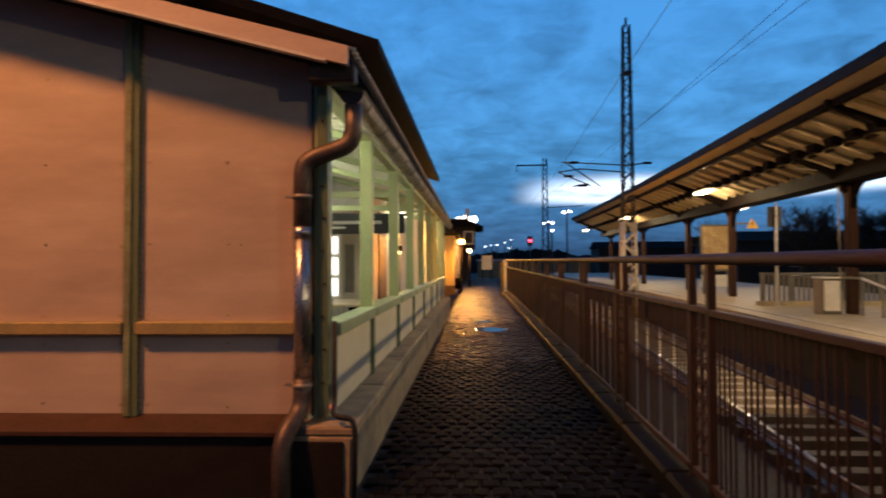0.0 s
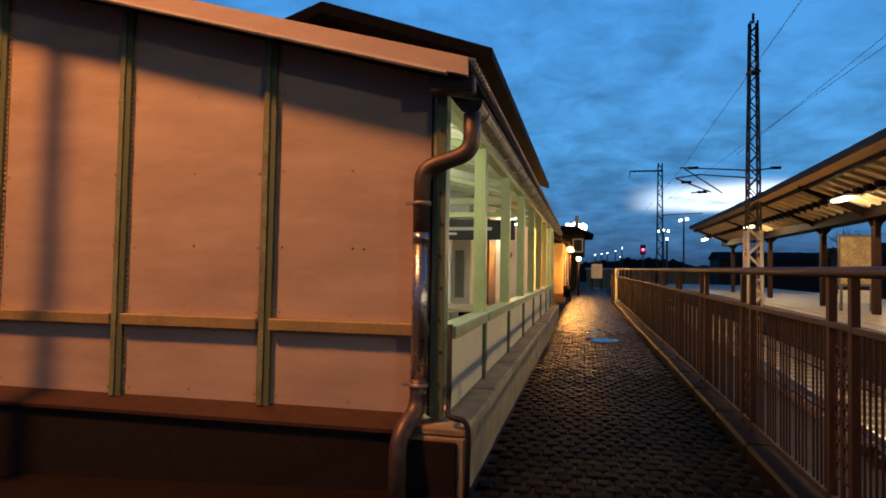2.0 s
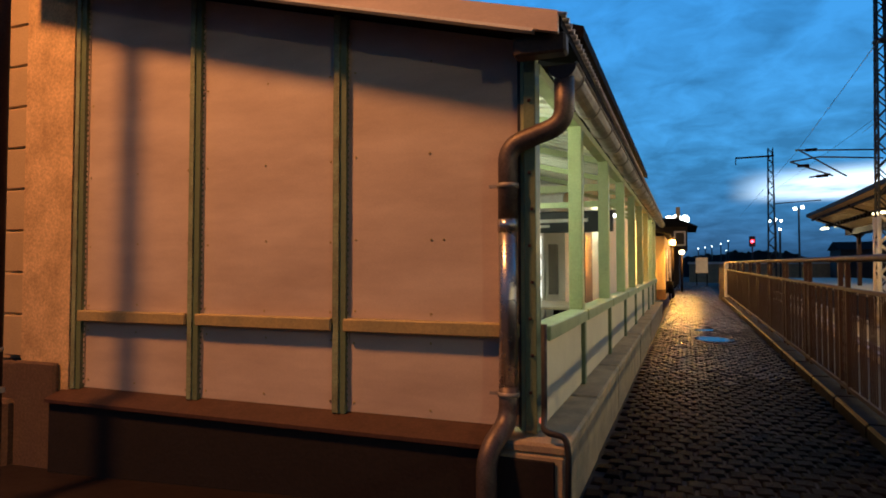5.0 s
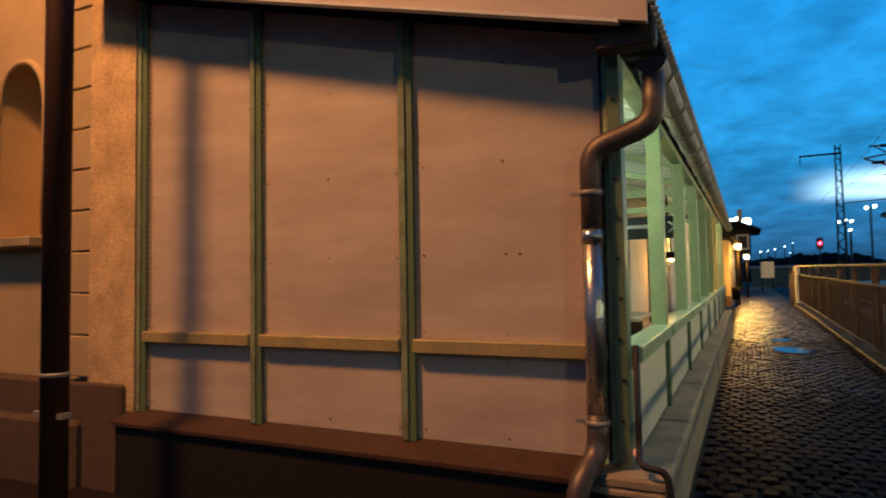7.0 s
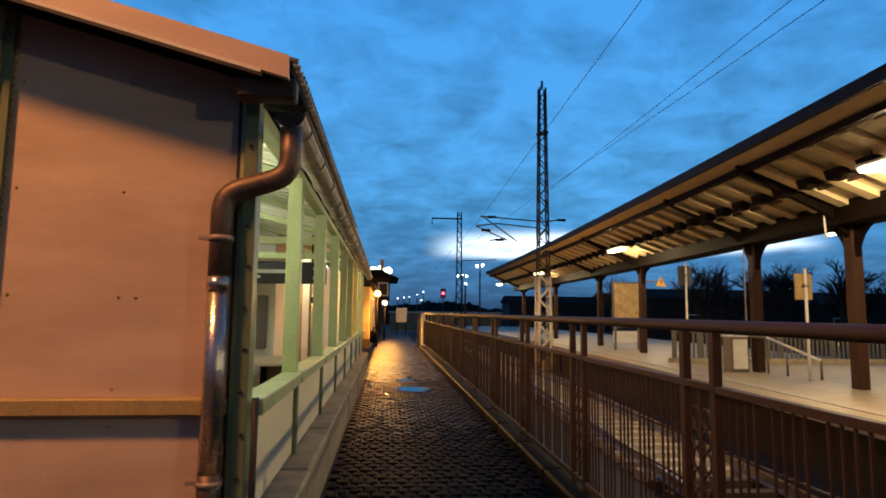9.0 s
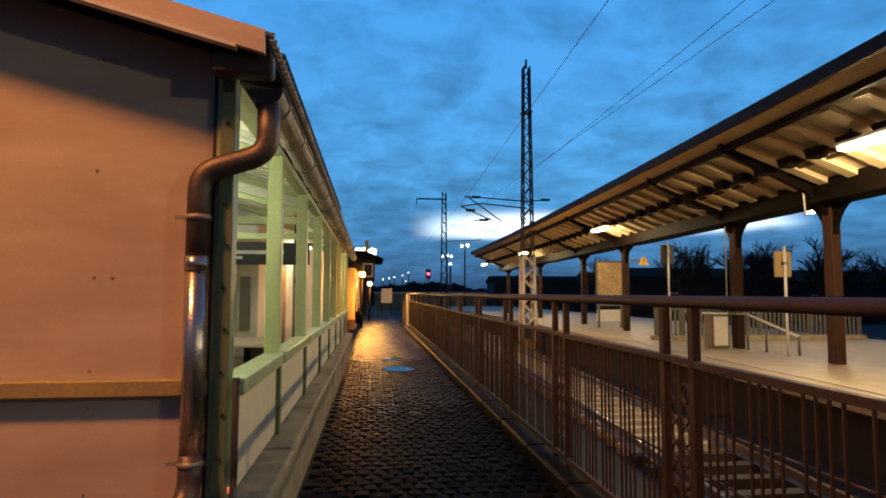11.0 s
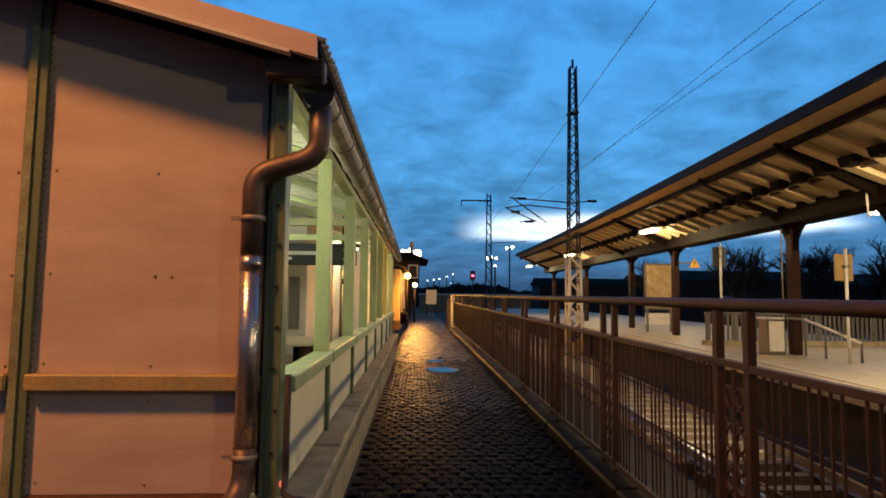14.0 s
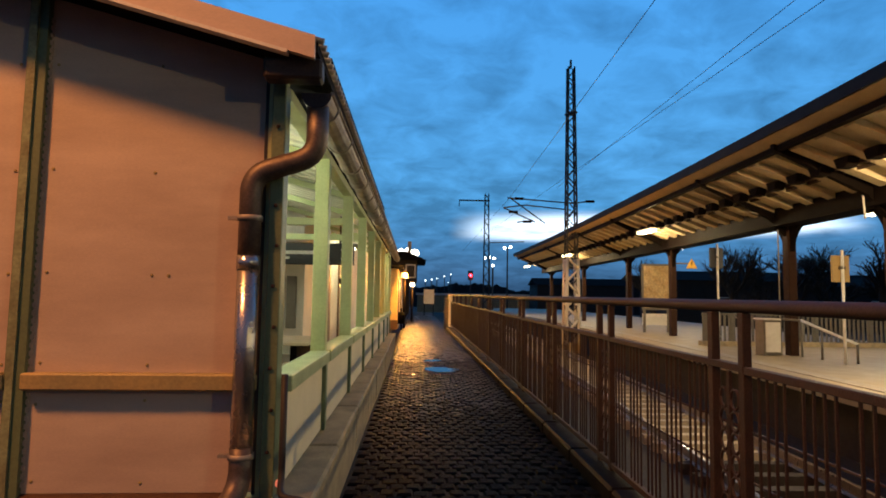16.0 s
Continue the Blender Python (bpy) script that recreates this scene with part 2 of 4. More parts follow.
def bend(points, radius, steps=6):
    """Round the corners of a polyline."""
    pts = [Vector(p) for p in points]
    out = [pts[0]]
    for a, b, c in zip(pts, pts[1:], pts[2:]):
        r = min(radius, (a - b).length * 0.49, (c - b).length * 0.49)
        p, q = b + (a - b).normalized() * r, b + (c - b).normalized() * r
        for k in range(steps + 1):
            t = k / steps
            out.append((1 - t) ** 2 * p + 2 * t * (1 - t) * b + t * t * q)
    out.append(pts[-1])
    return out


def finish(name, bm, mat):
    me = bpy.data.meshes.new(name)
    bm.to_mesh(me)
    bm.free()
    me.materials.append(mat)
    return new(name, me)


def part(name, bm, mat, parent=None, label=""):
    ob = finish(name, bm, mat)
    if parent is not None:
        ob.parent = parent
    return tagged(ob, label) if label else ob


def thing(name, label, category, group="", kind="", at=(0, 0, 0)):
    ob = new(name)
    ob.location = at
    return tagged(ob, label, category, group, kind)


def solid(name, bm, mat, label, category, group="", kind=""):
    return tagged(finish(name, bm, mat), label, category, group, kind)


def share(name, ob, m, parent):
    """One more piece on the same mesh."""
    o = new(name, ob.data)
    o.parent = parent
    o.matrix_local = m
    return o

# ---- plan --------------------------------------------------------------------
PATH_Z = 0.10
PLINTH_X, PLINTH_TOP = 0.16, 0.48
HALL_END = 12.0
POSTS_Y = [1.34, 2.90, 4.45, 6.00, 7.55, 9.10, 10.65, 11.92]
FENCE_X, FENCE_END = 2.05, 20.6
RAIL_Z = -0.95
SKEW = 0.0186


def roof_top(x):
    return 2.562 - 0.262 * x


def roof_band(lo, hi, right):
    """Cross-section of a strip that follows the roof line."""
    xs = (right, -3.75)
    return [(x, roof_top(x) + hi) for x in xs] + [(x, roof_top(x) + lo) for x in reversed(xs)]



def platform_edge(y):
    u = max(-12.0, min(y, 45.0) - 5.5)
    return 7.45 + 0.08 * u - 0.001 * u * u


def canopy_edge(y):
    u = max(-12.0, min(y, 46.0) - 5.3)
    return 7.50 + 0.06 * u - 0.0008 * u * u


def ribbon(bm, xs_z, y0, y1, steps):
    """A strip swept along y: xs_z(y) gives its cross-section as (x, z) pairs."""
    rows = []
    for k in range(steps + 1):
        y = y0 + (y1 - y0) * k / steps
        rows.append([bm.verts.new((x, y, z)) for x, z in xs_z(y)])
    n = len(rows[0])
    for a, b in zip(rows, rows[1:]):
        for k in range(n):
            bm.faces.new((a[k], a[(k + 1) % n], b[(k + 1) % n], b[k]))
    bm.faces.new(rows[0][::-1])
    bm.faces.new(rows[-1])
    bmesh.ops.recalc_face_normals(bm, faces=bm.faces)
    return bm


# ---- ground -------------------------------------------------------------------
bm = bmesh.new()
xs = [-400, -40, -8, -3.4, 0.10]
zs = [-0.5, -0.35, -0.2, -0.1, 0.06]
rows = [[bm.verts.new((x, y, z)) for x, z in zip(xs, zs)] for y in (-60, -8, -3, 0.5, 30, 60)]
for a, b in zip(rows, rows[1:]):
    for k in range(len(xs) - 1):
        bm.faces.new((a[k], a[k + 1], b[k + 1], b[k]))
FORECOURT = material("wet_forecourt_paving", (0.016, 0.0085, 0.006), 0.5, scale=3, fine=40, var=0.35, stain_amount=0.6, bump=0.6)
solid("pavement", bm, FORECOURT, "dark wet forecourt paving before the plinth", "pavement", kind="structure")
bm = bmesh.new()
gx = [-600, 2.3, 14, 700]
rows = [[bm.verts.new((x, y, -1.25)) for x in gx] for y in (-80, 40, 62, 900)]
for a, b in zip(rows, rows[1:]):
    for k in range(3):
        bm.faces.new((a[k], a[k + 1], b[k + 1], b[k]))
solid("ground", bm, BALLAST, "dark gravelly railway ground reaching the horizon", "ground", kind="structure")
bm = a_box(0.10, -9, -0.3, 1.90, 45, PATH_Z - 0.02)
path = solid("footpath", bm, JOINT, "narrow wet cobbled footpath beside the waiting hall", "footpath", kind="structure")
bm = bmesh.new()
for k in range(30):
    y = -9 + k * 1.0
    box(bm, 1.90, y + 0.004, -0.2, 2.16, y + 0.996, 0.20, bevel=0.02)
# Kerb and retaining wall kept far darker than the plain concrete elsewhere.
solid("kerb", bm, material("near_black_kerb", (0.010, 0.0085, 0.007), 0.6, scale=5, fine=90, var=0.2, stain_amount=0.6, bump=0.4, spec=0.06), "row of worn concrete kerb stones under the railing", "kerb", kind="structure")
solid("retaining_wall", a_box(1.92, -9, -1.6, 2.30, 45, -0.19), material("dark_concrete", (0.03, 0.025, 0.02), 0.85, scale=4, fine=90, var=0.3, stain_amount=0.6, bump=0.5), "concrete retaining wall above the track", "wall", kind="structure")

# ---- waiting hall -------------------------------------------------------------
plinth = thing("plinth_side", "low grey concrete plinth wall with worn coping slabs", "plinth", kind="structure")
rng_p = random.Random(9)
y = -0.16
while y < HALL_END - 0.3:
    l = min(rng_p.uniform(0.95, 1.35), HALL_END - y)
    dx = rng_p.uniform(-0.008, 0.008)
    part("block", a_box(-0.25, y + 0.004, -0.3, PLINTH_X - 0.012 + dx, y + l - 0.004, PLINTH_TOP - 0.06, bevel=0.012), CONCRETE, plinth)
    part("coping_slab", a_box(-0.25, y + 0.005, PLINTH_TOP - 0.062, PLINTH_X + dx, y + l - 0.005, PLINTH_TOP + rng_p.uniform(-0.008, 0.006), bevel=0.014), CONCRETE, plinth)
    y += l
part("end_panel", a_box(-0.22, -0.172, -0.2, 0.10, -0.158, 0.395, bevel=0.006), PLINTH_FACE, plinth, "near-black end face")
solid("plinth_end", a_box(-3.46, -0.15, -0.5, -0.25, 0.02, 0.395, bevel=0.012), PLINTH_FACE, "near-black rendered plinth under the end wall", "plinth", kind="structure")
solid("plinth_ledge", prism(bmesh.new(), [(-0.180, 0.408), (0.0, 0.468), (0.0, 0.39), (-0.180, 0.385)], 0, -3.46, -0.26), material("rusty_ledge", (0.075, 0.032, 0.016), 0.6, scale=6, fine=60, var=0.25, stain_amount=0.6), "rust-stained sloping ledge under the panels", "ledge", kind="structure")
solid("floor", a_box(-3.6, 0.06, 0.2, -0.25, 13.0, 0.50), PLATFORM, "pale stone floor of the waiting hall", "floor", kind="structure")

end_wall = thing("wall_end", "end wall of pale panels in green timber framing", "wall", kind="structure")
POST_X = [-3.345, -2.30, -1.21, -0.08]


def panel(x0, x1, z0, ztop):
    bm = bmesh.new()
    prism(bm, [(x0, z0), (x1, z0), (x1, ztop(x1)), (x0, ztop(x0))], 1, 0.0, 0.035)
    return bm


under = lambda x: roof_top(x) - 0.13
wall_top = lambda x: roof_top(x) - 0.056
for a, b in zip(POST_X, POST_X[1:]):
    part("panel", panel(a + 0.015, b - 0.015, 0.47, lambda x: 0.965), PANEL, end_wall)
    part("panel", panel(a + 0.015, b - 0.015, 0.985, wall_top), PANEL, end_wall)
    part("rail", a_box(a + 0.04, -0.066, 0.940, b - 0.04, -0.002, 1.018, bevel=0.008), TRIM, end_wall, "ochre-green weathered wooden rail")
for x in POST_X:
    bm = prism(bmesh.new(), [(x - 0.044, 0.46), (x + 0.044, 0.46), (x + 0.044, wall_top(x + 0.044)), (x - 0.044, wall_top(x - 0.044))], 1, -0.035, 0.06)
    # Corner post takes paler paint to offset the downpipe's shadow on it.
    post = part("post", bm, GREEN_PALE if x > -0.5 else GREEN, end_wall, "green painted post")
    # Pale strip paints in the lit half of the post's profile.
    if x < -0.5:
        strip = prism(bmesh.new(), [(x - 0.034, 0.465), (x + 0.002, 0.465), (x + 0.002, wall_top(x + 0.002)), (x - 0.034, wall_top(x - 0.034))], 1, -0.047, -0.035)
        part("cover_strip", strip, LIT_GREEN, post, "worn green strip paled as the lit half of the post")

side_wall = thing("wall_side", "long open side wall of green posts over cream panels", "wall", kind="structure")
ys = [0.03] + POSTS_Y
for a, b in zip(ys, ys[1:]):
    part("panel", a_box(-0.05, a + 0.03, 0.50, -0.015, b - 0.03, 0.96), PANEL_SIDE, side_wall)
    part("sill", a_box(-0.10, a + 0.03, 0.955, 0.035, b - 0.03, 1.035, bevel=0.006), GREEN_PALE, side_wall, "pale green window sill")
for y in POSTS_Y:
    part("post", a_box(-0.10, y - 0.045, 1.03, 0.0, y + 0.045, 2.388, bevel=0.004), GREEN_PALE, side_wall)
    part("lower_post", a_box(-0.06, y - 0.035, 0.49, 0.012, y + 0.035, 0.985, bevel=0.004), GREEN, side_wall)
corner = part("corner_post", a_box(-0.078, -0.050, 0.49, -0.014, 0.05, 2.44, bevel=0.004), GREEN, side_wall, "dark green corner post with rusty bolts")
bolt = part("bolt", a_box(-0.008, -0.012, -0.008, 0.008, 0.0, 0.008, bevel=0.003), STEEL_RUST, corner)
bolt.location = (-0.046, -0.050, 0.70)
for k in range(1, 9):
    share("bolt", bolt, Matrix.Translation((-0.046 + 0.012 * (k % 2), -0.050, 0.70 + 0.19 * k)), corner)
part("top_beam", a_box(-0.10, 0.06, 2.385, -0.012, HALL_END, 2.445, bevel=0.004), GREEN_PALE, side_wall)

# roof, lean-to
bm = prism(bmesh.new(), roof_band(-0.05, 0.0, 0.155), 1, -0.29, HALL_END + 0.3)
for v in bm.verts:
    v.co.x += SKEW * v.co.y
roof = solid("roof", bm, ROOF_DARK, "shallow dark lean-to roof of the waiting hall", "roof", kind="structure")
bm = prism(bmesh.new(), roof_band(-0.092, 0.012, 0.14), 1, -0.325, -0.29)
part("fascia", bm, FASCIA, roof, "pale orange painted bargeboard")
part("eaves_box", a_box(-0.10, -0.25, 2.365, 0.165, -0.15, 2.465, bevel=0.012), material("brown_eaves_timber", (0.05, 0.03, 0.022), 0.6, scale=8, fine=70, var=0.25, stain_amount=0.5), roof, "dark brown timber end under the eaves")
bm = prism(bmesh.new(), roof_band(-0.106, -0.090, 0.02), 1, -0.330, -0.28)
part("fascia_drip", bm, WHITE_PAINT, roof, "thin white drip edge under the bargeboard")
bm = bmesh.new()
y = 0.10
while y < HALL_END:
    prism(bm, [(-0.10, under(-0.10) + 0.04), (-0.10, under(-0.10) - 0.02), (-3.6, under(-3.6) - 0.02), (-3.6, under(-3.6) + 0.04)], 1, y, y + 0.09)
    y += 0.20
solid("ceiling", bm, material("ceiling_slats", (0.80, 0.82, 0.66), 0.5, scale=4, fine=60, var=0.06, stain_amount=0.2), "pale green slatted ceiling of the hall", "ceiling", kind="structure")

# gutter and downpipe
gut = thing("gutter", "grey zinc half-round gutter along the eaves", "gutter")
bm = bmesh.new()
gxc, gzc, gr = 0.140, 2.365, 0.072
prof = [(gxc + gr * math.cos(math.pi + math.pi * k / 8), gzc + gr * math.sin(math.pi + math.pi * k / 8)) for k in range(9)]
prof += [(gxc + (gr - 0.006) * math.cos(2 * math.pi - math.pi * k / 8), gzc + (gr - 0.006) * math.sin(2 * math.pi - math.pi * k / 8)) for k in range(9)]
prism(bm, prof, 1, -0.115, HALL_END + 0.2)
part("trough", bm, ZINC, gut)
part("bead", a_tube([(gxc + gr, -0.115, gzc), (gxc + gr, HALL_END + 0.2, gzc)], 0.010, 6), ZINC, gut)
bm = prism(bmesh.new(), prof[:9], 1, -0.121, -0.113)
part("end_cap", bm, material("brown_zinc_cap", (0.05, 0.03, 0.024), 0.5, metal=0.3, scale=9, fine=80, var=0.2), gut, "brownish end cap")
for y in [0.1 + 0.62 * k for k in range(20)]:
    pts = [(gxc + (gr + 0.006) * math.cos(math.pi + math.pi * k / 8), y, gzc + (gr + 0.006) * math.sin(math.pi + math.pi * k / 8)) for k in range(9)]
    part("bracket", a_tube(pts, 0.0055, 6), ZINC, gut)

pipe = thing("downpipe", "weathered zinc downpipe with a newer bright section", "downpipe")
PX, PY = -0.165, -0.10
ZINC_DARK = material("dark_weathered_zinc", (0.17, 0.135, 0.115), 0.50, metal=0.6, scale=9, fine=90, var=0.2, stain=(0.08, 0.06, 0.05), stain_amount=0.7)
top_pts = bend([(0.132, -0.10, 2.31), (0.132, -0.10, 2.045), (PX, PY, 1.945), (PX, PY, 1.53)], 0.085, 9)
part("upper_pipe", a_tube(top_pts, 0.052, 14), ZINC_DARK, pipe, "dark weathered swan-neck bend")
part("middle_pipe", a_tube([(PX, PY, 1.56), (PX, PY, 0.66)], 0.050, 14), ZINC_NEW, pipe, "brighter zinc pipe section")
part("collar", a_tube([(PX, PY, 1.50), (PX, PY, 1.565)], 0.055, 14), ZINC_NEW, pipe)
low_pts = bend([(PX, PY, 0.70), (PX, PY, 0.52), (PX - 0.07, -0.27, 0.40), (PX - 0.07, -0.27, -0.05)], 0.12, 8)
part("shoe_pipe", a_tube(low_pts, 0.052, 14), ZINC_DARK, pipe, "dark lower bend over the plinth")
for z in (1.74, 0.66):
    part("pipe_clamp", a_tube([(PX, PY, z - 0.012), (PX, PY, z + 0.012)], 0.059, 14), ZINC, pipe)
    part("clamp_bolt", a_box(PX - 0.10, PY - 0.012, z - 0.008, PX - 0.055, PY + 0.012, z + 0.008), ZINC, pipe)

# ---- main building behind the hall ---------------------------------------------
main_b = thing("station_building", "plastered station building under a dark gabled roof", "building")
part("gable_wall", a_box(-6.0, 6.3, 0.0, -1.10, 6.6, 4.75), WHITE_WALL, main_b, "white plastered wall")
part("side_wall", a_box(-1.40, 6.6, 0.0, -1.10, 21.0, 4.80), WHITE_WALL, main_b, "white plastered wall")
bm = prism(bmesh.new(), [(-0.68, 4.76), (-3.65, 5.75), (-6.5, 4.78), (-6.5, 4.95), (-3.65, 5.95), (-0.68, 4.94)], 1, 5.7, 20.8)
part("roof", bm, ROOF_DARK, main_b, "dark slate gable roof")
bm = prism(bmesh.new(), [(-1.1, 4.7), (-6.0, 4.7), (-3.65, 5.65)], 1, 6.32, 6.58)
part("gable", bm, WHITE_WALL, main_b)

# ---- old plaster wall left of the hall ------------------------------------------
old = thing("wall_old", "stained ochre plaster wall with an arched window", "wall", kind="structure")
part("pilaster", a_box(-3.885, -0.05, -0.3, -3.395, 0.4, 4.6), PLASTER, old, "rough stained plaster pilaster")
ARCH = [(-4.665, 2.83)] + [(-4.9825 + 0.3175 * math.cos(a), 2.83 + 0.42 * math.sin(a)) for a in [math.pi * k / 12 for k in range(1, 12)]] + [(-5.30, 2.83)]
part("wall_face", a_box(-12.0, 0.10, -0.3, -5.30, 0.5, 5.0), PLASTER_SMOOTH, old)
part("wall_face", a_box(-4.665, 0.10, -0.3, -3.85, 0.5, 5.0), PLASTER_SMOOTH, old)
part("wall_face", a_box(-5.30, 0.10, -0.3, -4.665, 0.5, 1.75), PLASTER_SMOOTH, old)
bm = bmesh.new()
for a, b in zip(ARCH, ARCH[1:]):
    prism(bm, [a, b, (b[0], 5.0), (a[0], 5.0)], 1, 0.10, 0.5)
part("wall_face", bm, PLASTER_SMOOTH, old)

# ---- fence ------------------------------------------------------------------------
BAY = 1.72


def railing_bay():
    f = thing("iron_railing", "rust-brown steel railing panel with grouped upright bars", "railing", "railing panels along the path")
    for dy in (0.0, 0.26):
        part("post", a_box(-0.02, dy - 0.022, 0.0, 0.02, dy + 0.022, 1.21, bevel=0.003), STEEL_RUST, f)
    part("mid_rail", a_box(-0.022, -0.02, 0.953, 0.022, BAY - 0.025, 0.985, bevel=0.003), STEEL_RUST, f)
    part("bottom_rail", a_box(-0.02, -0.02, 0.06, 0.02, BAY - 0.025, 0.10, bevel=0.003), STEEL_RUST, f)
    part("rod", a_tube([(0.012, -0.02, 0.71), (0.012, BAY - 0.03, 0.71)], 0.006, 5), STEEL_RUST, f)
    part("rod", a_tube([(0.012, -0.02, 0.50), (0.012, BAY - 0.03, 0.50)], 0.006, 5), STEEL_RUST, f)
    for k in range(7):
        for dy in (0.085, 0.175):
            ring = [(0, dy + 0.034 * math.cos(a), 0.25 + 0.095 * k + 0.045 * math.sin(a)) for a in [2 * math.pi * n / 10 for n in range(11)]]
            part("scroll", tube(bmesh.new(), ring, 0.008, 5, cap=False), STEEL_RUST, f)
    part("middle_bar", a_box(-0.008, 0.118, 0.10, 0.008, 0.142, 0.945), STEEL_RUST, f)
    first = None
    for g in range(5):
        for b in range(4):
            y = 0.345 + g * 0.277 + b * 0.056
            if first is None:
                first = part("bar", a_box(-0.005, -0.004, 0.10, 0.005, 0.004, 0.950), STEEL_RUST, f)
                first.location = (0, y, 0)
            else:
                share("bar", first, Matrix.Translation((0, y, 0)), f)
    return f


def rail_rise(y):
    """The path and its railing climb a little towards the far end."""
    return 0.155 + 0.0035 * max(0.0, y + 2.0)


bay = railing_bay()
bay.location = (FENCE_X, -0.32 - 4 * BAY, 0.155)
n = 1
while -0.32 + (n - 4) * BAY + BAY < FENCE_END:
    y = -0.32 + (n - 4) * BAY
    copy_thing(bay, pose(FENCE_X, y, rail_rise(y)))
    n += 1
hand = thing("handrail", "round rust-brown steel handrail along the railing", "handrail")
part("tube", a_tube([(FENCE_X, v, 1.238 + rail_rise(v)) for v in (-8.0, -2.0, 5.0, 10.0, 15.0, FENCE_END)], 0.029, 14), STEEL_RUST, hand)
part("end_post", a_tube([(FENCE_X, FENCE_END, 0.2), (FENCE_X, FENCE_END, 1.47)], 0.034, 10), STEEL_RUST, hand)

# ---- track and platform --------------------------------------------------------------
def prof_platform(y):
    e = platform_edge(y)
    return [(e, 0.0), (e, -0.20), (e + 9.0, -0.20), (e + 9.0, 0.0)]


solid("platform", ribbon(bmesh.new(), prof_platform, -25, 70, 60), PLATFORM, "pale paved island platform with a concrete edge", "platform", kind="structure")
# Shade of the recess under the platform edge is put into this colour.
PIT = material("near_black_wall", (0.018, 0.014, 0.012), 0.9, scale=5, fine=30, var=0.3, bump=0.6)
solid("platform_wall", ribbon(bmesh.new(), lambda y: [(platform_edge(y) + 0.55, -0.20), (platform_edge(y) + 0.55, -1.4), (platform_edge(y) + 8.6, -1.4), (platform_edge(y) + 8.6, -0.20)], -25, 70, 60), PIT, "recessed wall under the platform edge, its shade put into the colour", "wall", kind="structure")
for side in (-0.75, 0.75):
    def prof_rail(y, side=side):
        c = platform_edge(y) - 1.75 + side
        return [(c - 0.035, RAIL_Z), (c + 0.035, RAIL_Z), (c + 0.035, RAIL_Z - 0.04), (c + 0.01, RAIL_Z - 0.05), (c + 0.01, RAIL_Z - 0.14), (c + 0.07, RAIL_Z - 0.16), (c - 0.07, RAIL_Z - 0.16), (c - 0.01, RAIL_Z - 0.14), (c - 0.01, RAIL_Z - 0.05), (c - 0.035, RAIL_Z - 0.04)]
    solid("rail", ribbon(bmesh.new(), prof_rail, -15, 120, 60), RAIL, "steel rail with a worn bright head", "rail", "rails of the track")
# Nearer sleepers lie beyond the lamplight; that dark is put into their colour.
UNLIT_SLEEPER = material("unlit_sleeper", (0.03, 0.024, 0.02), 0.85, scale=6, fine=60, var=0.3, stain_amount=0.6, bump=0.5)
first = {}
for k in range(70):
    y = -3 + 0.62 * k
    is_unlit = y < 6.6
    spot = pose(platform_edge(y) - 1.75, y, RAIL_Z - 0.155)
    if is_unlit in first:
        copy_thing(first[is_unlit], spot)
        continue
    mesh = prism(bmesh.new(), [(-0.13, -0.18), (0.13, -0.18), (0.10, 0.0), (-0.10, 0.0)], 0, -0.98, 0.90)
    label = "dark sleeper in ballast, lack of lamplight put into its colour" if is_unlit else "pale concrete sleeper in dark ballast"
    first[is_unlit] = solid("sleeper", mesh, UNLIT_SLEEPER if is_unlit else SLEEPER, label, "sleeper", "sleepers of the track")
    first[is_unlit].matrix_world = spot

# ---- platform canopy --------------------------------------------------------------------
CAN = thing("platform_canopy", "dark steel platform canopy with pale boarded underside", "canopy")


def prof_canopy(y):
    e = canopy_edge(y)
    return [(e, 4.85), (e, 4.72), (e + 2.6, 3.75), (e + 5.2, 4.72), (e + 5.2, 4.85), (e + 2.6, 3.88)]


part("deck", ribbon(bmesh.new(), prof_canopy, -20.0, 44.0, 54), CANOPY, CAN, "cream boarded canopy deck")
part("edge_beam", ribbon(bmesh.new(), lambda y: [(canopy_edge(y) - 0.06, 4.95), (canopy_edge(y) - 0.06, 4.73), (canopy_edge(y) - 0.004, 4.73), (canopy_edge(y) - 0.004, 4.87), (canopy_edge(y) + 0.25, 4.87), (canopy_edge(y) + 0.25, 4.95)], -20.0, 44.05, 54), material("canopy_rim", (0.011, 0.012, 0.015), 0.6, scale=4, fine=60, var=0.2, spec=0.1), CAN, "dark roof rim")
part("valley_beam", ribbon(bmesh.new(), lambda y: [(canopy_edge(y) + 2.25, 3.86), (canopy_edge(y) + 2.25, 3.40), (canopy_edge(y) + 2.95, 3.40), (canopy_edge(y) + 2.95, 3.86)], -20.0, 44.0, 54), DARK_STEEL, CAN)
COLUMNS_Y = (-13.0, -4.6, 2.4, 8.6, 12.2, 20.0, 25.2, 33.4, 42.4)
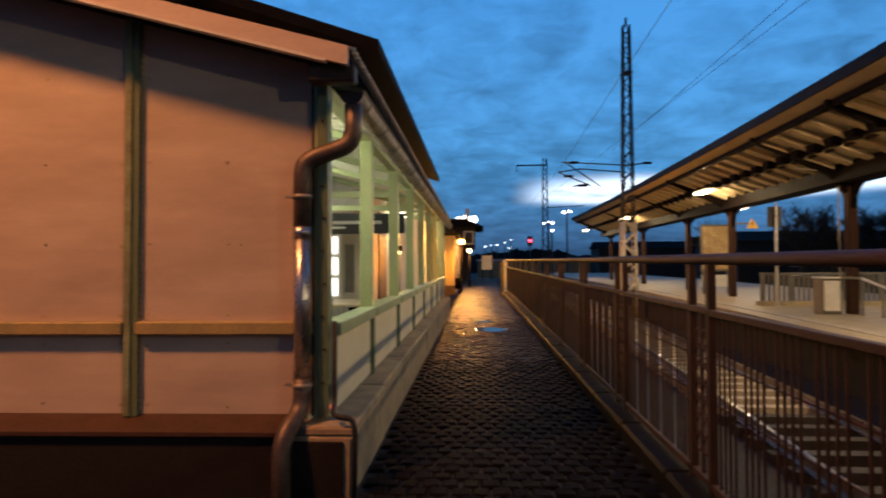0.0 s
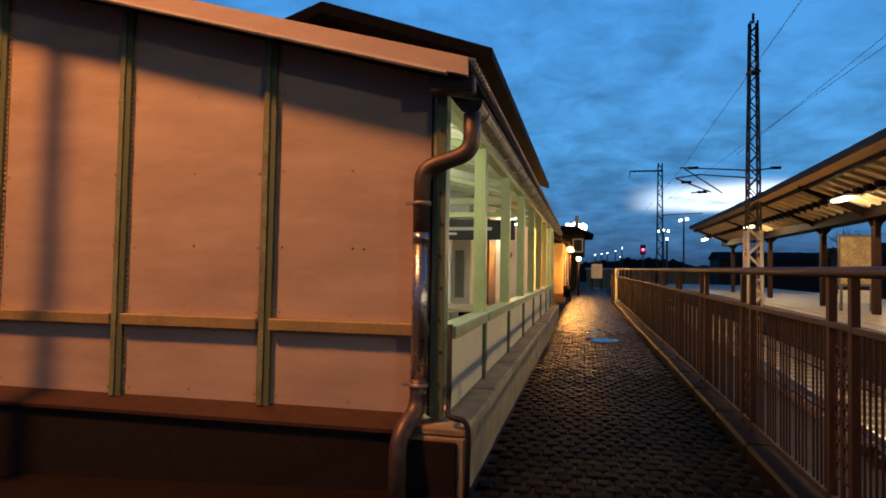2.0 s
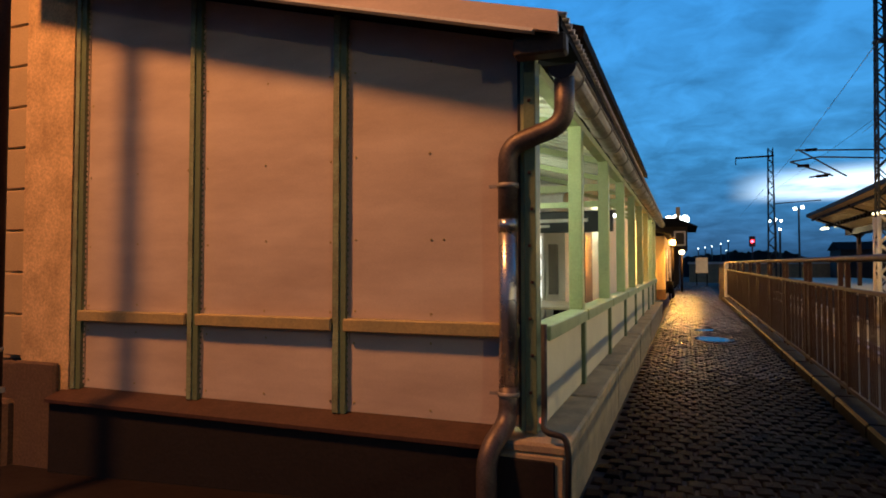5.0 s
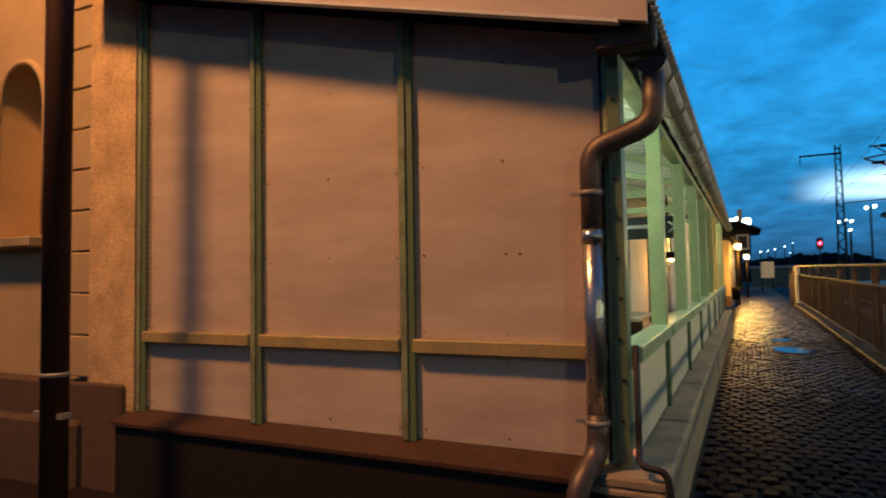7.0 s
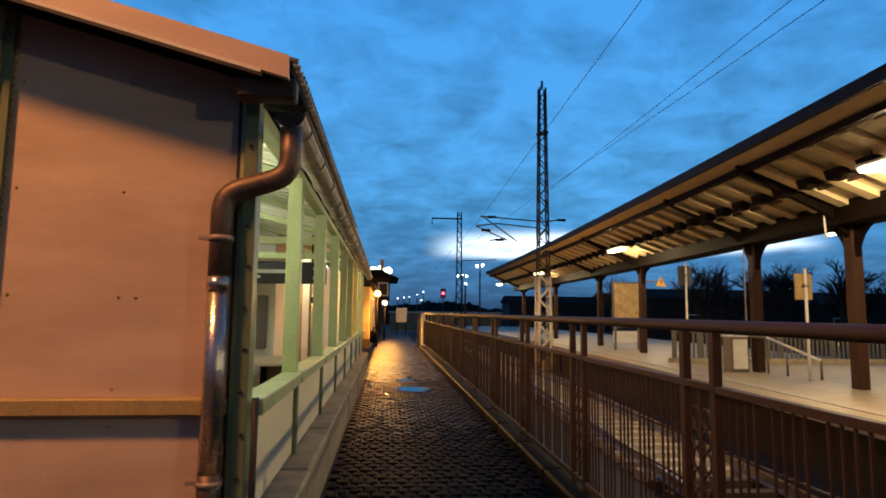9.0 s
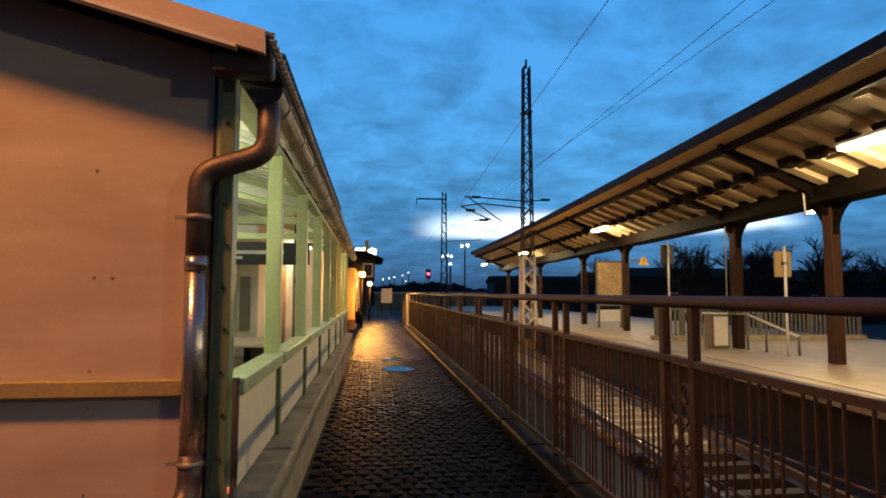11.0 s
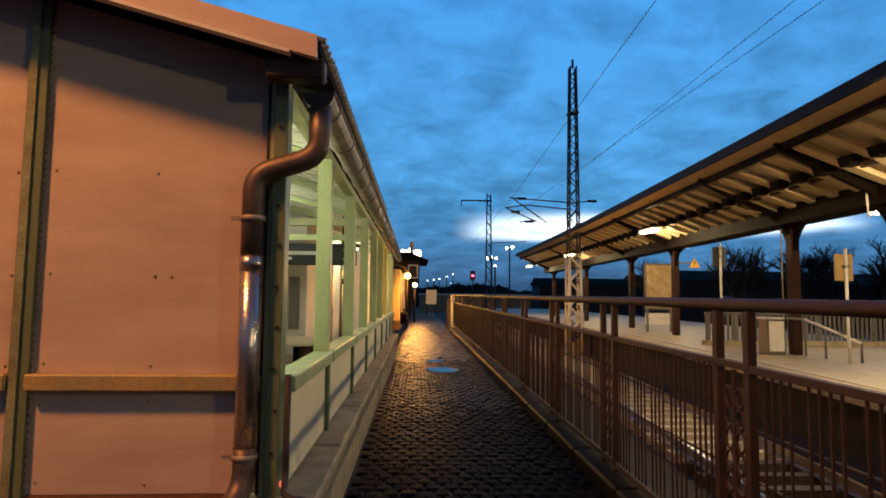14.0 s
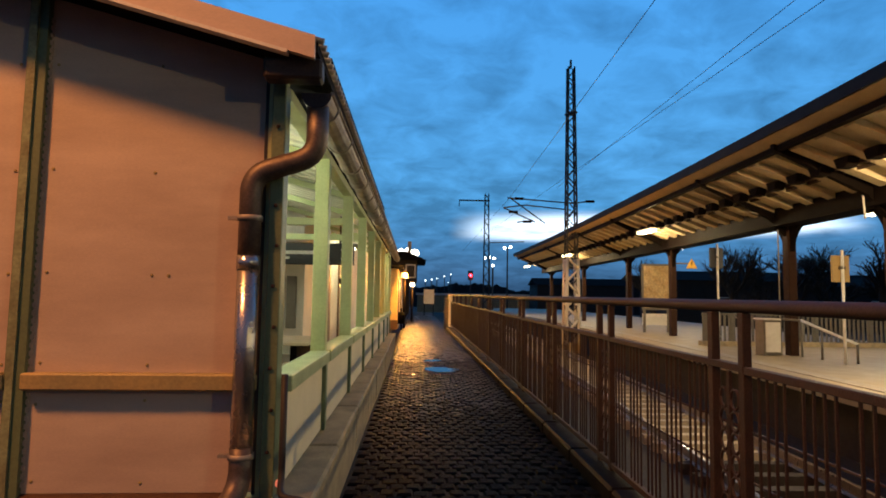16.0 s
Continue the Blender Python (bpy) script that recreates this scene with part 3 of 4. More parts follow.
for y in COLUMNS_Y:
    e = canopy_edge(y) + 2.68
    part("column", a_box(e - 0.11, y - 0.13, 0.0, e + 0.11, y + 0.13, 3.5, bevel=0.012), COLUMN, CAN, "brown painted steel column")
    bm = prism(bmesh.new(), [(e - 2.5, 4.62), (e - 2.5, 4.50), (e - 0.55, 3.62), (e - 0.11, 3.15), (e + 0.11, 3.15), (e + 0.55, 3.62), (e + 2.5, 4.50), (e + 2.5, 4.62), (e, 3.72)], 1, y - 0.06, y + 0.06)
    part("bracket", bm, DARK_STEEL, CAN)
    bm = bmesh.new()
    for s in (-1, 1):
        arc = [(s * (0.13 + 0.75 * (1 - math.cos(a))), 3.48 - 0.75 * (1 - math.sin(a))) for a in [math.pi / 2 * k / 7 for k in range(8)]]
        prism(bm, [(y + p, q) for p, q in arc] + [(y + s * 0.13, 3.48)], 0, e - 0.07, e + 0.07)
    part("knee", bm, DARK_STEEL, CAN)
for off, z in ((0.32, 4.54), (1.45, 4.10), (1.62, 4.04)):
    part("purlin", ribbon(bmesh.new(), lambda y: [(canopy_edge(y) + off - (0.07 if off < 1 else 0.03), z + 0.05), (canopy_edge(y) + off - (0.07 if off < 1 else 0.03), z - (0.07 if off < 1 else 0.02)), (canopy_edge(y) + off + (0.07 if off < 1 else 0.03), z - (0.07 if off < 1 else 0.02)), (canopy_edge(y) + off + (0.07 if off < 1 else 0.03), z + 0.05)], -20.0, 44.0, 54), DARK_STEEL if off < 1 else STEEL_RUST, CAN)
e = canopy_edge(12.45) + 2.6
part("conduit", a_tube(bend([(e - 1.3, 12.2, 3.80), (e - 0.20, 12.25, 3.70), (e - 0.20, 12.25, 0.02)], 0.15, 5), 0.018, 8), ZINC, CAN, "pale drain pipe down the column")
e = canopy_edge(8.9) + 2.6
part("conduit", a_tube([(e - 0.45, 8.75, 4.05), (e - 0.40, 8.75, 3.15)], 0.020, 8), WHITE_PAINT, CAN, "short pale pipe under the bracket")
rafter, hanger = None, None
for k in range(80):
    y = -19.9 + 0.8 * k
    e = canopy_edge(y)
    if rafter is None:
        rafter = part("rafter", prism(bmesh.new(), [(0.42, 4.563), (0.42, 4.435), (2.30, 3.735), (2.30, 3.863)], 1, 0.0, 0.26), CANOPY, CAN, "pale painted rafter under the deck")
        rafter.location = (e, y, 0)
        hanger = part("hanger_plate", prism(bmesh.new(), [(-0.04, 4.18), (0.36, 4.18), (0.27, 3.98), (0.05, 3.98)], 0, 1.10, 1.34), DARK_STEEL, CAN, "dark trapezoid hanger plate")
        hanger.location = (e, y + 0.36, 0)
    else:
        share("rafter", rafter, Matrix.Translation((e, y, 0)), CAN)
        share("hanger_plate", hanger, Matrix.Translation((e, y + 0.36, 0)), CAN)

# ---- masts -------------------------------------------------------------------------------
def lattice_mast(name, x, y, z0, z1, w0, w1, mat, label):
    t = thing(name, label, "mast", at=(x, y, z0))
    h = z1 - z0
    for sx, sy in ((-1, -1), (-1, 1), (1, -1), (1, 1)):
        part("leg", a_tube([(sx * w0 / 2, sy * w0 / 2, 0), (sx * w1 / 2, sy * w1 / 2, h)], 0.048, 5), mat, t)
    bm = bmesh.new()
    z, s = 0.3, 1
    while z < h - 0.4:
        w = w0 + (w1 - w0) * z / h
        step = w * 1.15
        wn = w0 + (w1 - w0) * (z + step) / h
        for sy in (-1, 1):
            tube(bm, [(-s * w / 2, sy * w / 2, z), (s * wn / 2, sy * wn / 2, z + step)], 0.03, 4)
            tube(bm, [(sy * w / 2, -s * w / 2, z), (sy * wn / 2, s * wn / 2, z + step)], 0.03, 4)
        z, s = z + step, -s
    part("lacing", bm, mat, t)
    return t


m1 = lattice_mast("catenary_mast", 8.33, 25.66, -1.25, 13.1, 0.62, 0.30, MAST, "tall steel lattice catenary mast beside the track")
m2 = lattice_mast("catenary_mast", 8.4, 60.7, -1.25, 12.8, 0.7, 0.4, MAST, "distant lattice mast with a short cross arm")

# white-painted foot and head gear of the nearer mast
part("painted_foot", a_box(-0.36, -0.36, 0.0, 0.36, 0.36, 0.5), CONCRETE, m1)
bm = bmesh.new()
for sx, sy in ((-1, -1), (-1, 1), (1, -1), (1, 1)):
    tube(bm, [(sx * 0.315, sy * 0.315, 0.4), (sx * 0.272, sy * 0.272, 4.6)], 0.085, 5)
z, s = 1.0, 1
while z < 4.3:
    tube(bm, [(-s * 0.30, -0.31, z), (s * 0.29, -0.30, z + 0.62)], 0.06, 4)
    z, s = z + 0.62, -s
part("white_base", bm, WHITE_PAINT, m1, "white painted lower lattice")
part("head_plate", a_box(-0.26, -0.26, 11.92, 0.26, 0.26, 12.0), MAST, m1)
part("spike", a_tube([(0, 0, 14.3), (0, 0, 14.75)], 0.06, 6), MAST, m1)
bm = bmesh.new()
for pts in ([(0, 0, 7.4), (-3.2, 0, 7.6)], [(0, 0, 7.05), (-2.3, 0, 7.25)], [(-3.1, 0, 7.62), (-1.3, 0, 6.35)], [(-3.4, 0, 7.1), (-1.8, 0, 6.4)], [(-3.4, 0, 7.1), (-2.3, 0, 7.25)], [(0, 0, 7.4), (1.0, 0, 7.5)], [(-1.9, 0, 6.5), (-2.7, 0, 6.38)]):
    tube(bm, pts, 0.035, 5)
part("cantilever", bm, MAST, m1, "steel tube cantilever arms")
for x, z in ((-2.6, 7.57), (-2.9, 6.9), (-2.2, 6.42), (0.95, 7.5)):
    part("insulator", a_tube([(x - 0.22, 0, z), (x + 0.22, 0, z)], 0.07, 6), DARK_STEEL, m1)
part("cross_arm", a_box(-3.1, -0.06, 13.2, 0.3, 0.06, 13.36), MAST, m2)
part("cross_arm_drop", a_box(-3.1, -0.04, 12.6, -3.02, 0.04, 13.2), MAST, m2)
part("cantilever", a_tube([(0.2, 0, 8.6), (4.2, 0, 8.8)], 0.05, 5), MAST, m2)

WIRE = material("copper_wire", (0.04, 0.045, 0.05), 0.5, metal=0.5, var=0.1)
for name, pts in (("overhead_wire", [(8.35, -14, 7.6), (8.15, 6, 7.0), (7.9, 25.6, 7.35)]), ("overhead_wire", [(7.0, -14, 6.6), (7.25, 6, 6.75), (7.6, 25.6, 6.9)]), ("overhead_wire", [(4.6, -14, 7.6), (5.2, 25.6, 6.3)]), ("overhead_wire", [(5.2, 25.6, 6.3), (5.6, 60, 6.2)]), ("overhead_wire", [(7.9, 25.6, 7.35), (7.6, 60, 7.8)])):
    solid(name, a_tube(pts, 0.009, 4), WIRE, "thin dark overhead contact wire", "wire", "overhead wires")

# ---- lamps under the canopy ------------------------------------------------------
TUBE_GLOW = glowing("fluorescent_glow", (1.0, 0.82, 0.50), 7.0)
LAMP_HOUSING = material("lamp_housing", (0.55, 0.52, 0.46), 0.4, var=0.08)


def canopy_lamp(x, y, z):
    t = thing("canopy_lamp", "lit fluorescent lamp hanging below the platform canopy", "lamp", "lamps under the canopy", at=(x, y, z))
    part("housing", a_box(-0.12, -0.70, 0.03, 0.12, 0.70, 0.09, bevel=0.015), LAMP_HOUSING, t)
    part("diffuser", a_box(-0.13, -0.62, -0.06, 0.13, 0.62, 0.03, bevel=0.02), TUBE_GLOW, t, "glowing warm-white diffuser")
    for dy in (-0.45, 0.45):
        part("hanger", a_tube([(0, dy, 0.09), (0, dy, 0.42)], 0.012, 6), DARK_STEEL, t)
    return t


for k in range(-1, 4):
    y = 5.5 + 12.8 * k
    if y < 44:
        canopy_lamp(canopy_edge(y) + 1.02, y, 3.93)
        point_lamp("canopy_light", (canopy_edge(y) + 1.02, y, 3.80), (300, 880)[k + 1] if k < 1 else 380, (1.0, 0.71, 0.37), 0.05)
    y = 12.5 + 12.8 * k
    if y < 44:
        canopy_lamp(13.55, y, 3.93)
        point_lamp("canopy_light", (13.55, y, 3.82), 480, (1.0, 0.76, 0.44), 0.05)

# ---- things on the platform ---------------------------------------------------------
STEEL_GREY = material("grey_painted_steel", (0.15, 0.135, 0.115), 0.5, metal=0.3, var=0.12)
POSTER = material("ochre_poster", (0.42, 0.27, 0.11), 0.35, scale=3.0, fine=14, var=0.3, stain=(0.55, 0.42, 0.22), stain_amount=0.8)
YELLOW = material("warning_yellow", (0.75, 0.42, 0.03), 0.4, var=0.06)
board = thing("notice_board", "upright notice board with an ochre map under glass", "notice board", at=(11.05, 22.0, 0))
part("frame", a_box(-0.62, -0.05, 0.95, 0.62, 0.05, 2.95, bevel=0.01), STEEL_GREY, board)
part("poster", a_box(-0.55, -0.062, 1.05, 0.55, -0.054, 2.86), POSTER, board, "ochre printed map")
for x in (-0.52, 0.52):
    part("leg", a_box(x - 0.05, -0.04, 0.0, x + 0.05, 0.04, 0.96), STEEL_GREY, board)
part("lower_panel", a_box(-0.60, 0.0, 0.30, 0.60, 0.04, 0.80), WHITE_PAINT, board, "white lower panel")


def pole_sign(x, y, h, box_mat, label, sx=0.42, sz=0.62):
    t = thing("pole_sign", label, "sign", "signs on thin poles", at=(x, y, 0))
    part("pole", a_tube([(0, 0, 0), (0, 0, h)], 0.034, 8), WHITE_PAINT, t, "white painted pole")
    part("sign_box", a_box(-sx / 2, 0.05, h - sz - 0.12, sx / 2, 0.11, h - 0.12, bevel=0.01), box_mat, t)
    part("clamp", a_box(-0.06, -0.03, h - 0.45, 0.06, 0.06, h - 0.38), STEEL_GREY, t)


pole_sign(9.87, 14.6, 3.15, material("dark_sign_back", (0.05, 0.05, 0.055), 0.5), "thin white pole with a dark sign box")
pole_sign(10.48, 10.2, 2.62, material("ochre_sign_back", (0.40, 0.28, 0.12), 0.5, var=0.1), "thin white pole with an ochre sign plate")

tri = thing("warning_sign", "small yellow triangular warning sign beside a canopy column", "sign", at=(canopy_edge(20) + 3.42, 19.9, 2.86))
bm = prism(bmesh.new(), [(-0.23, -0.20), (0.23, -0.20), (0.0, 0.21)], 1, -0.02, 0.0)
part("plate", bm, YELLOW, tri, "yellow enamel triangle")
bm = prism(bmesh.new(), [(-0.05, -0.14), (0.03, -0.02), (-0.02, -0.02), (0.05, 0.12), (-0.05, 0.01), (0.0, 0.01)], 1, -0.027, -0.021)
part("flash", bm, BLACK, tri)
part("arm", a_box(-0.72, 0.0, -0.03, 0.15, 0.03, 0.03), STEEL_GREY, tri)

stair = thing("stair_railing", "grey steel railing of upright slats round the platform stairs", "railing")
for k in range(9):
    x = 9.7 + 0.9 * k
    part("post", a_box(x - 0.03, 15.17, 0.0, x + 0.03, 15.23, 0.98), STEEL_GREY, stair)
part("top_rail", a_box(9.65, 15.16, 0.95, 17.0, 15.24, 1.02), STEEL_GREY, stair)
part("foot_rail", a_box(9.65, 15.18, 0.10, 17.0, 15.22, 0.15), STEEL_GREY, stair)
slat = None
for k in range(48):
    x = 9.78 + 0.15 * k
    if slat is None:
        slat = part("slat", a_box(-0.035, -0.012, 0.15, 0.035, 0.012, 0.95), STEEL_GREY, stair)
        slat.location = (x, 15.2, 0)
    else:
        share("slat", slat, Matrix.Translation((x, 15.2, 0)), stair)
part("kerb_wall", a_box(9.6, 15.05, 0.0, 17.0, 15.35, 0.14), CONCRETE, stair)
rail2 = thing("stair_handrail", "pale sloping handrail at the head of the stairs", "handrail")
part("slope", a_tube([(10.55, 11.8, 0.93), (10.85, 10.3, 0.45)], 0.035, 8), WHITE_PAINT, rail2)
for x, y, h in ((10.55, 11.8, 0.93), (10.85, 10.3, 0.45), (10.2, 12.3, 0.98), (10.65, 11.2, 0.72)):
    part("post", a_tube([(x, y, 0), (x, y, h)], 0.028, 8), STEEL_GREY, rail2)
part("level", a_tube([(10.55, 11.8, 0.93), (10.2, 12.3, 0.95), (9.7, 13.4, 0.95)], 0.03, 8), STEEL_GREY, rail2)
cab = thing("platform_cabinet", "grey steel cabinet standing on the platform", "cabinet", at=(10.05, 12.4, 0))
part("body", a_box(-0.25, -0.2, 0.0, 0.25, 0.2, 0.92, bevel=0.015), STEEL_GREY, cab)
part("lid", a_box(-0.28, -0.23, 0.92, 0.28, 0.23, 0.96, bevel=0.008), WHITE_PAINT, cab)
part("door", a_box(-0.2, -0.212, 0.08, 0.2, -0.2, 0.86), WHITE_PAINT, cab)

# pale tactile strip along the platform edge
solid("platform_strip", ribbon(bmesh.new(), lambda y: [(platform_edge(y) + 0.55, 0.012), (platform_edge(y) + 0.55, -0.02), (platform_edge(y) + 0.9, -0.02), (platform_edge(y) + 0.9, 0.012)], -20, 60, 50), SLEEPER, "pale guidance strip set in the platform", "paving strip", kind="structure")

# ---- hall interior ----------------------------------------------------------------------
FLUO = glowing("hall_tube", (0.95, 1.0, 0.78), 10.0)
for x, y, watts in ((-0.95, 0.75, 34), (-1.5, 3.7, 24)):
    t = thing("hall_lamp", "fluorescent lamp under the slatted hall ceiling", "lamp", "lamps in the hall", at=(x, y, under(x) - 0.12))
    part("housing", a_box(-0.6, -0.06, 0.03, 0.6, 0.06, 0.08), LAMP_HOUSING, t)
    part("tube", a_box(-0.56, -0.03, -0.03, 0.56, 0.03, 0.03, bevel=0.012), FLUO, t)
    point_lamp("hall_light", (x, y, under(x) - 0.50), watts, (1.0, 0.98, 0.74), 0.12)
t = thing("hall_lamp", "fluorescent lamp under the slatted hall ceiling", "lamp", "lamps in the hall", at=(-0.75, 9.6, 2.45))
part("housing", a_box(-0.06, -0.6, 0.03, 0.06, 0.6, 0.08), LAMP_HOUSING, t)
part("tube", a_box(-0.03, -0.56, -0.03, 0.03, 0.56, 0.03, bevel=0.012), FLUO, t)
point_lamp("hall_light", (-0.75, 9.6, 2.3), 24, (1.0, 0.95, 0.6), 0.12)
for y in POSTS_Y:
    bm = prism(bmesh.new(), [(-0.10, under(-0.10) - 0.03), (-0.10, under(-0.10) - 0.09), (-3.5, under(-3.5) - 0.09), (-3.5, under(-3.5) - 0.03)], 1, y - 0.04, y + 0.04)
    solid("rafter", bm, GREEN_PALE, "pale green rafter of the hall roof", "rafter", "hall rafters")
# tie beams and cross bars
for y in (2.9, 4.45):
    solid("tie_beam", a_box(-3.5, y - 0.03, 2.10, -0.10, y + 0.03, 2.17), GREEN_PALE, "pale green tie beam across the hall", "beam", "tie beams")
solid("back_wall", a_box(-3.75, 0.05, 0.2, -3.6, 6.3, 3.2), WHITE_WALL, "white plastered back wall of the hall", "wall", kind="structure")

sign = thing("direction_sign", "long dark blue hanging sign with white lettering bars", "sign", at=(-1.35, 5.45, 1.99))
part("board", a_box(-1.15, -0.03, -0.15, 1.10, 0.03, 0.15, bevel=0.008), SIGN_BLUE, sign)
WHITE_SIGN = material("white_lettering", (0.8, 0.8, 0.8), 0.5, var=0.04)
for x0, x1, z0, z1 in ((-0.85, -0.2, -0.005, 0.045), (0.0, 0.75, -0.005, 0.045), (-0.5, 0.2, -0.075, -0.04), (-1.06, -1.02, -0.07, 0.06)):
    part("lettering_bar", a_box(x0, -0.036, z0, x1, -0.031, z1), WHITE_SIGN, sign)
bm = bmesh.new()
for s in (-1, 1):
    tube(bm, [(0.92, -0.036, s * 0.07), (1.0, -0.036, 0.0)], 0.012, 4)
part("arrow", bm, WHITE_SIGN, sign, "white arrow head")
for x in (-0.9, 0.9):
    part("hanger", a_tube([(x, 0, 0.12), (x, 0, 0.72)], 0.012, 6), DARK_STEEL, sign)
bench = thing("waiting_bench", "long pale slatted bench inside the waiting hall", "bench", at=(-2.0, 5.2, 0.5))
BENCH = material("pale_bench_wood", (0.58, 0.50, 0.36), 0.5, scale=5, fine=60, var=0.15, stain_amount=0.4, stretch=(1, 6, 6))
for k in range(5):
    part("slat", a_box(-1.4, -0.62 + 0.25 * k, 0.28, 1.3, -0.40 + 0.25 * k, 0.32, bevel=0.008), BENCH, bench)
for x in (-1.2, 0.0, 1.1):
    part("leg", a_box(x - 0.04, -0.55, 0.0, x + 0.04, 0.55, 0.28), DARK_STEEL, bench, "dark steel trestle leg")
duct = thing("ceiling_duct", "pale boxes and pipes fixed above the hanging sign", "duct", at=(-1.5, 5.9, 2.30))
part("box", a_box(-0.6, -0.2, -0.08, 0.5, 0.3, 0.12, bevel=0.01), WHITE_PAINT, duct)
part("pipe", a_tube([(-1.6, -0.1, -0.15), (1.3, -0.1, -0.15)], 0.03, 8), STEEL_GREY, duct)

GLASS_LIT = glowing("lit_pane", (1.0, 0.95, 0.85), 2.6)
door = thing("door_1", "white framed glazed door with bright panes", "door", kind="structure")
part("frame", a_box(-1.78, 6.22, 0.5, -1.42, 6.30, 2.15), WHITE_PAINT, door)
for z in (0.85, 1.2, 1.55):
    part("pane", a_box(-1.74, 6.205, z, -1.47, 6.218, z + 0.28), GLASS_LIT, door)
WOOD_DARK = material("dark_door_wood", (0.09, 0.06, 0.045), 0.5, scale=6, fine=60, var=0.2, stretch=(6, 6, 1))
niche = thing("noticeboard_dark", "dark grey display case on the white wall", "display case", at=(-1.28, 6.24, 1.35))
part("case", a_box(-0.07, -0.03, -0.45, 0.07, 0.055, 0.35), STEEL_GREY, niche)
d2 = thing("door_2", "dark brown wooden door in the passage", "door", kind="structure")
part("leaf", a_box(-1.12, 8.0, 0.5, -1.06, 8.9, 2.4), WOOD_DARK, d2)
part("leaf", a_box(-1.12, 10.2, 0.5, -1.06, 11.1, 2.4), WOOD_DARK, d2)
point_lamp("passage_light", (-0.72, 8.2, 1.45), 34, (1.0, 0.29, 0.02), 0.1)
t = thing("wall_lantern", "small orange glowing lantern in the passage", "lamp", at=(-0.72, 8.2, 1.62))
part("body", a_box(-0.08, -0.08, 0.0, 0.08, 0.08, 0.12, bevel=0.02), DARK_STEEL, t)
part("bulb", a_box(-0.05, -0.05, -0.05, 0.05, 0.05, 0.0, bevel=0.02), glowing("sodium_glow", SODIUM, 20.0), t)
part("rod", a_tube([(0, 0, 0.12), (0, 0, 0.95)], 0.01, 6), DARK_STEEL, t)
# ---- small things on the end wall ---------------------------------------------------------
bm = bmesh.new()
bmesh.ops.create_uvsphere(bm, u_segments=8, v_segments=5, radius=0.008, matrix=Matrix.Diagonal((1, 0.5, 1, 1)))
screw = part("screw", bm, TRIM, end_wall, "small round screw head")
screw.location = (-0.56, -0.002, 1.47)
for a, b in zip(POST_X, POST_X[1:]):
    for fx in (0.075, 0.5, 0.925):
        x = a + (b - a) * fx
        for z in (0.52, 0.88, 1.05, 1.47, 1.96, 2.48):
            if z < under(x) - 0.08 and not (abs(z - 1.47) < 0.01 and abs(x + 0.635) < 0.01):
                share("screw", screw, Matrix.Translation((x + 0.01 * random.uniform(-1, 1), -0.002, z + 0.012 * random.uniform(-1, 1))), end_wall)
# perforated plaster-bead strips beside the posts
for x in POST_X[:3]:
    bm = bmesh.new()
    z = 0.50
    while z < under(x) - 0.05:
        box(bm, x + 0.044, -0.012, z, x + 0.056, -0.002, z + 0.022)
        z += 0.037
    part("bead_strip", bm, PANEL, end_wall, "pale perforated edging strip")
bm = bmesh.new()
z = 0.45
while z < 3.1:
    box(bm, -3.412, -0.034, z, -3.398, -0.020, z + 0.026)
    z += 0.040
part("bead_strip", bm, PANEL, end_wall, "pale perforated edging strip")
# Solid black strip: the shade of the corner gap put into colour.
part("edge_gap", a_box(-0.128, -0.036, 0.47, -0.112, 0.0, 2.45), BLACK, end_wall, "black strip standing in for the shaded gap beside the post")

# cable over the plinth
cable = thing("cable", "thick black cable hanging over the plinth corner", "cable")
part("sheath", a_tube(bend([(0.012, -0.06, 1.02), (0.012, -0.06, 0.55), (0.03, -0.18, 0.50), (0.14, -0.185, 0.49), (0.155, -0.19, 0.42), (0.15, -0.19, 0.02)], 0.05, 5), 0.016, 8), BLACK, cable)
part("red_cap", a_box(-0.012, -0.085, 0.515, 0.018, -0.055, 0.545, bevel=0.006), glowing("red_indicator", (1.0, 0.03, 0.02), 0.4), cable, "tiny red indicator")

# corrugated roof sheet ends over the gutter
bm = bmesh.new()
y = -0.28
while y < HALL_END + 0.25:
    dx = SKEW * y
    tube(bm, [(0.06 + dx, y, roof_top(0.06) + 0.010), (0.18 + dx, y, roof_top(0.18) + 0.010)], 0.015, 6)
    y += 0.076
part("sheet_ribs", bm, ZINC, roof, "pale corrugated sheet ends")

# street pole and old wall details
pole = thing("street_pole", "dark steel street pole on the forecourt", "pole", at=(-3.07, -0.81, -0.12))
part("shaft", a_tube([(0, 0, 0), (0, 0, 5.6)], 0.072, 18), COLUMN, pole)
part("cable_clip", a_box(-0.15, -0.03, 0.72, 0.11, 0.03, 0.75), ZINC, pole)
part("clip", a_tube([(0, 0, 0.95), (0, 0, 0.975)], 0.077, 18), ZINC, pole)
win = thing("window_1", "arched window in the old plaster wall with a stone sill", "window", kind="structure")
part("blind", a_box(-5.30, 0.45, 1.75, -4.665, 0.48, 3.27), material("ochre_blind", (0.62, 0.40, 0.14), 0.6, scale=3, var=0.08), win, "ochre blind filling the arch")
bm = bmesh.new()
tube(bm, [(x - 0.02 * (1 if x < -4.98 else -1), 0.085, z) for x, z in [(-4.665, 1.76)] + ARCH + [(-5.30, 1.76)]], 0.03, 6)
part("moulding", bm, PLASTER_SMOOTH, win)
part("sill", a_box(-5.42, -0.10, 1.66, -4.55, 0.12, 1.74, bevel=0.01), CONCRETE, win, "stone window sill")
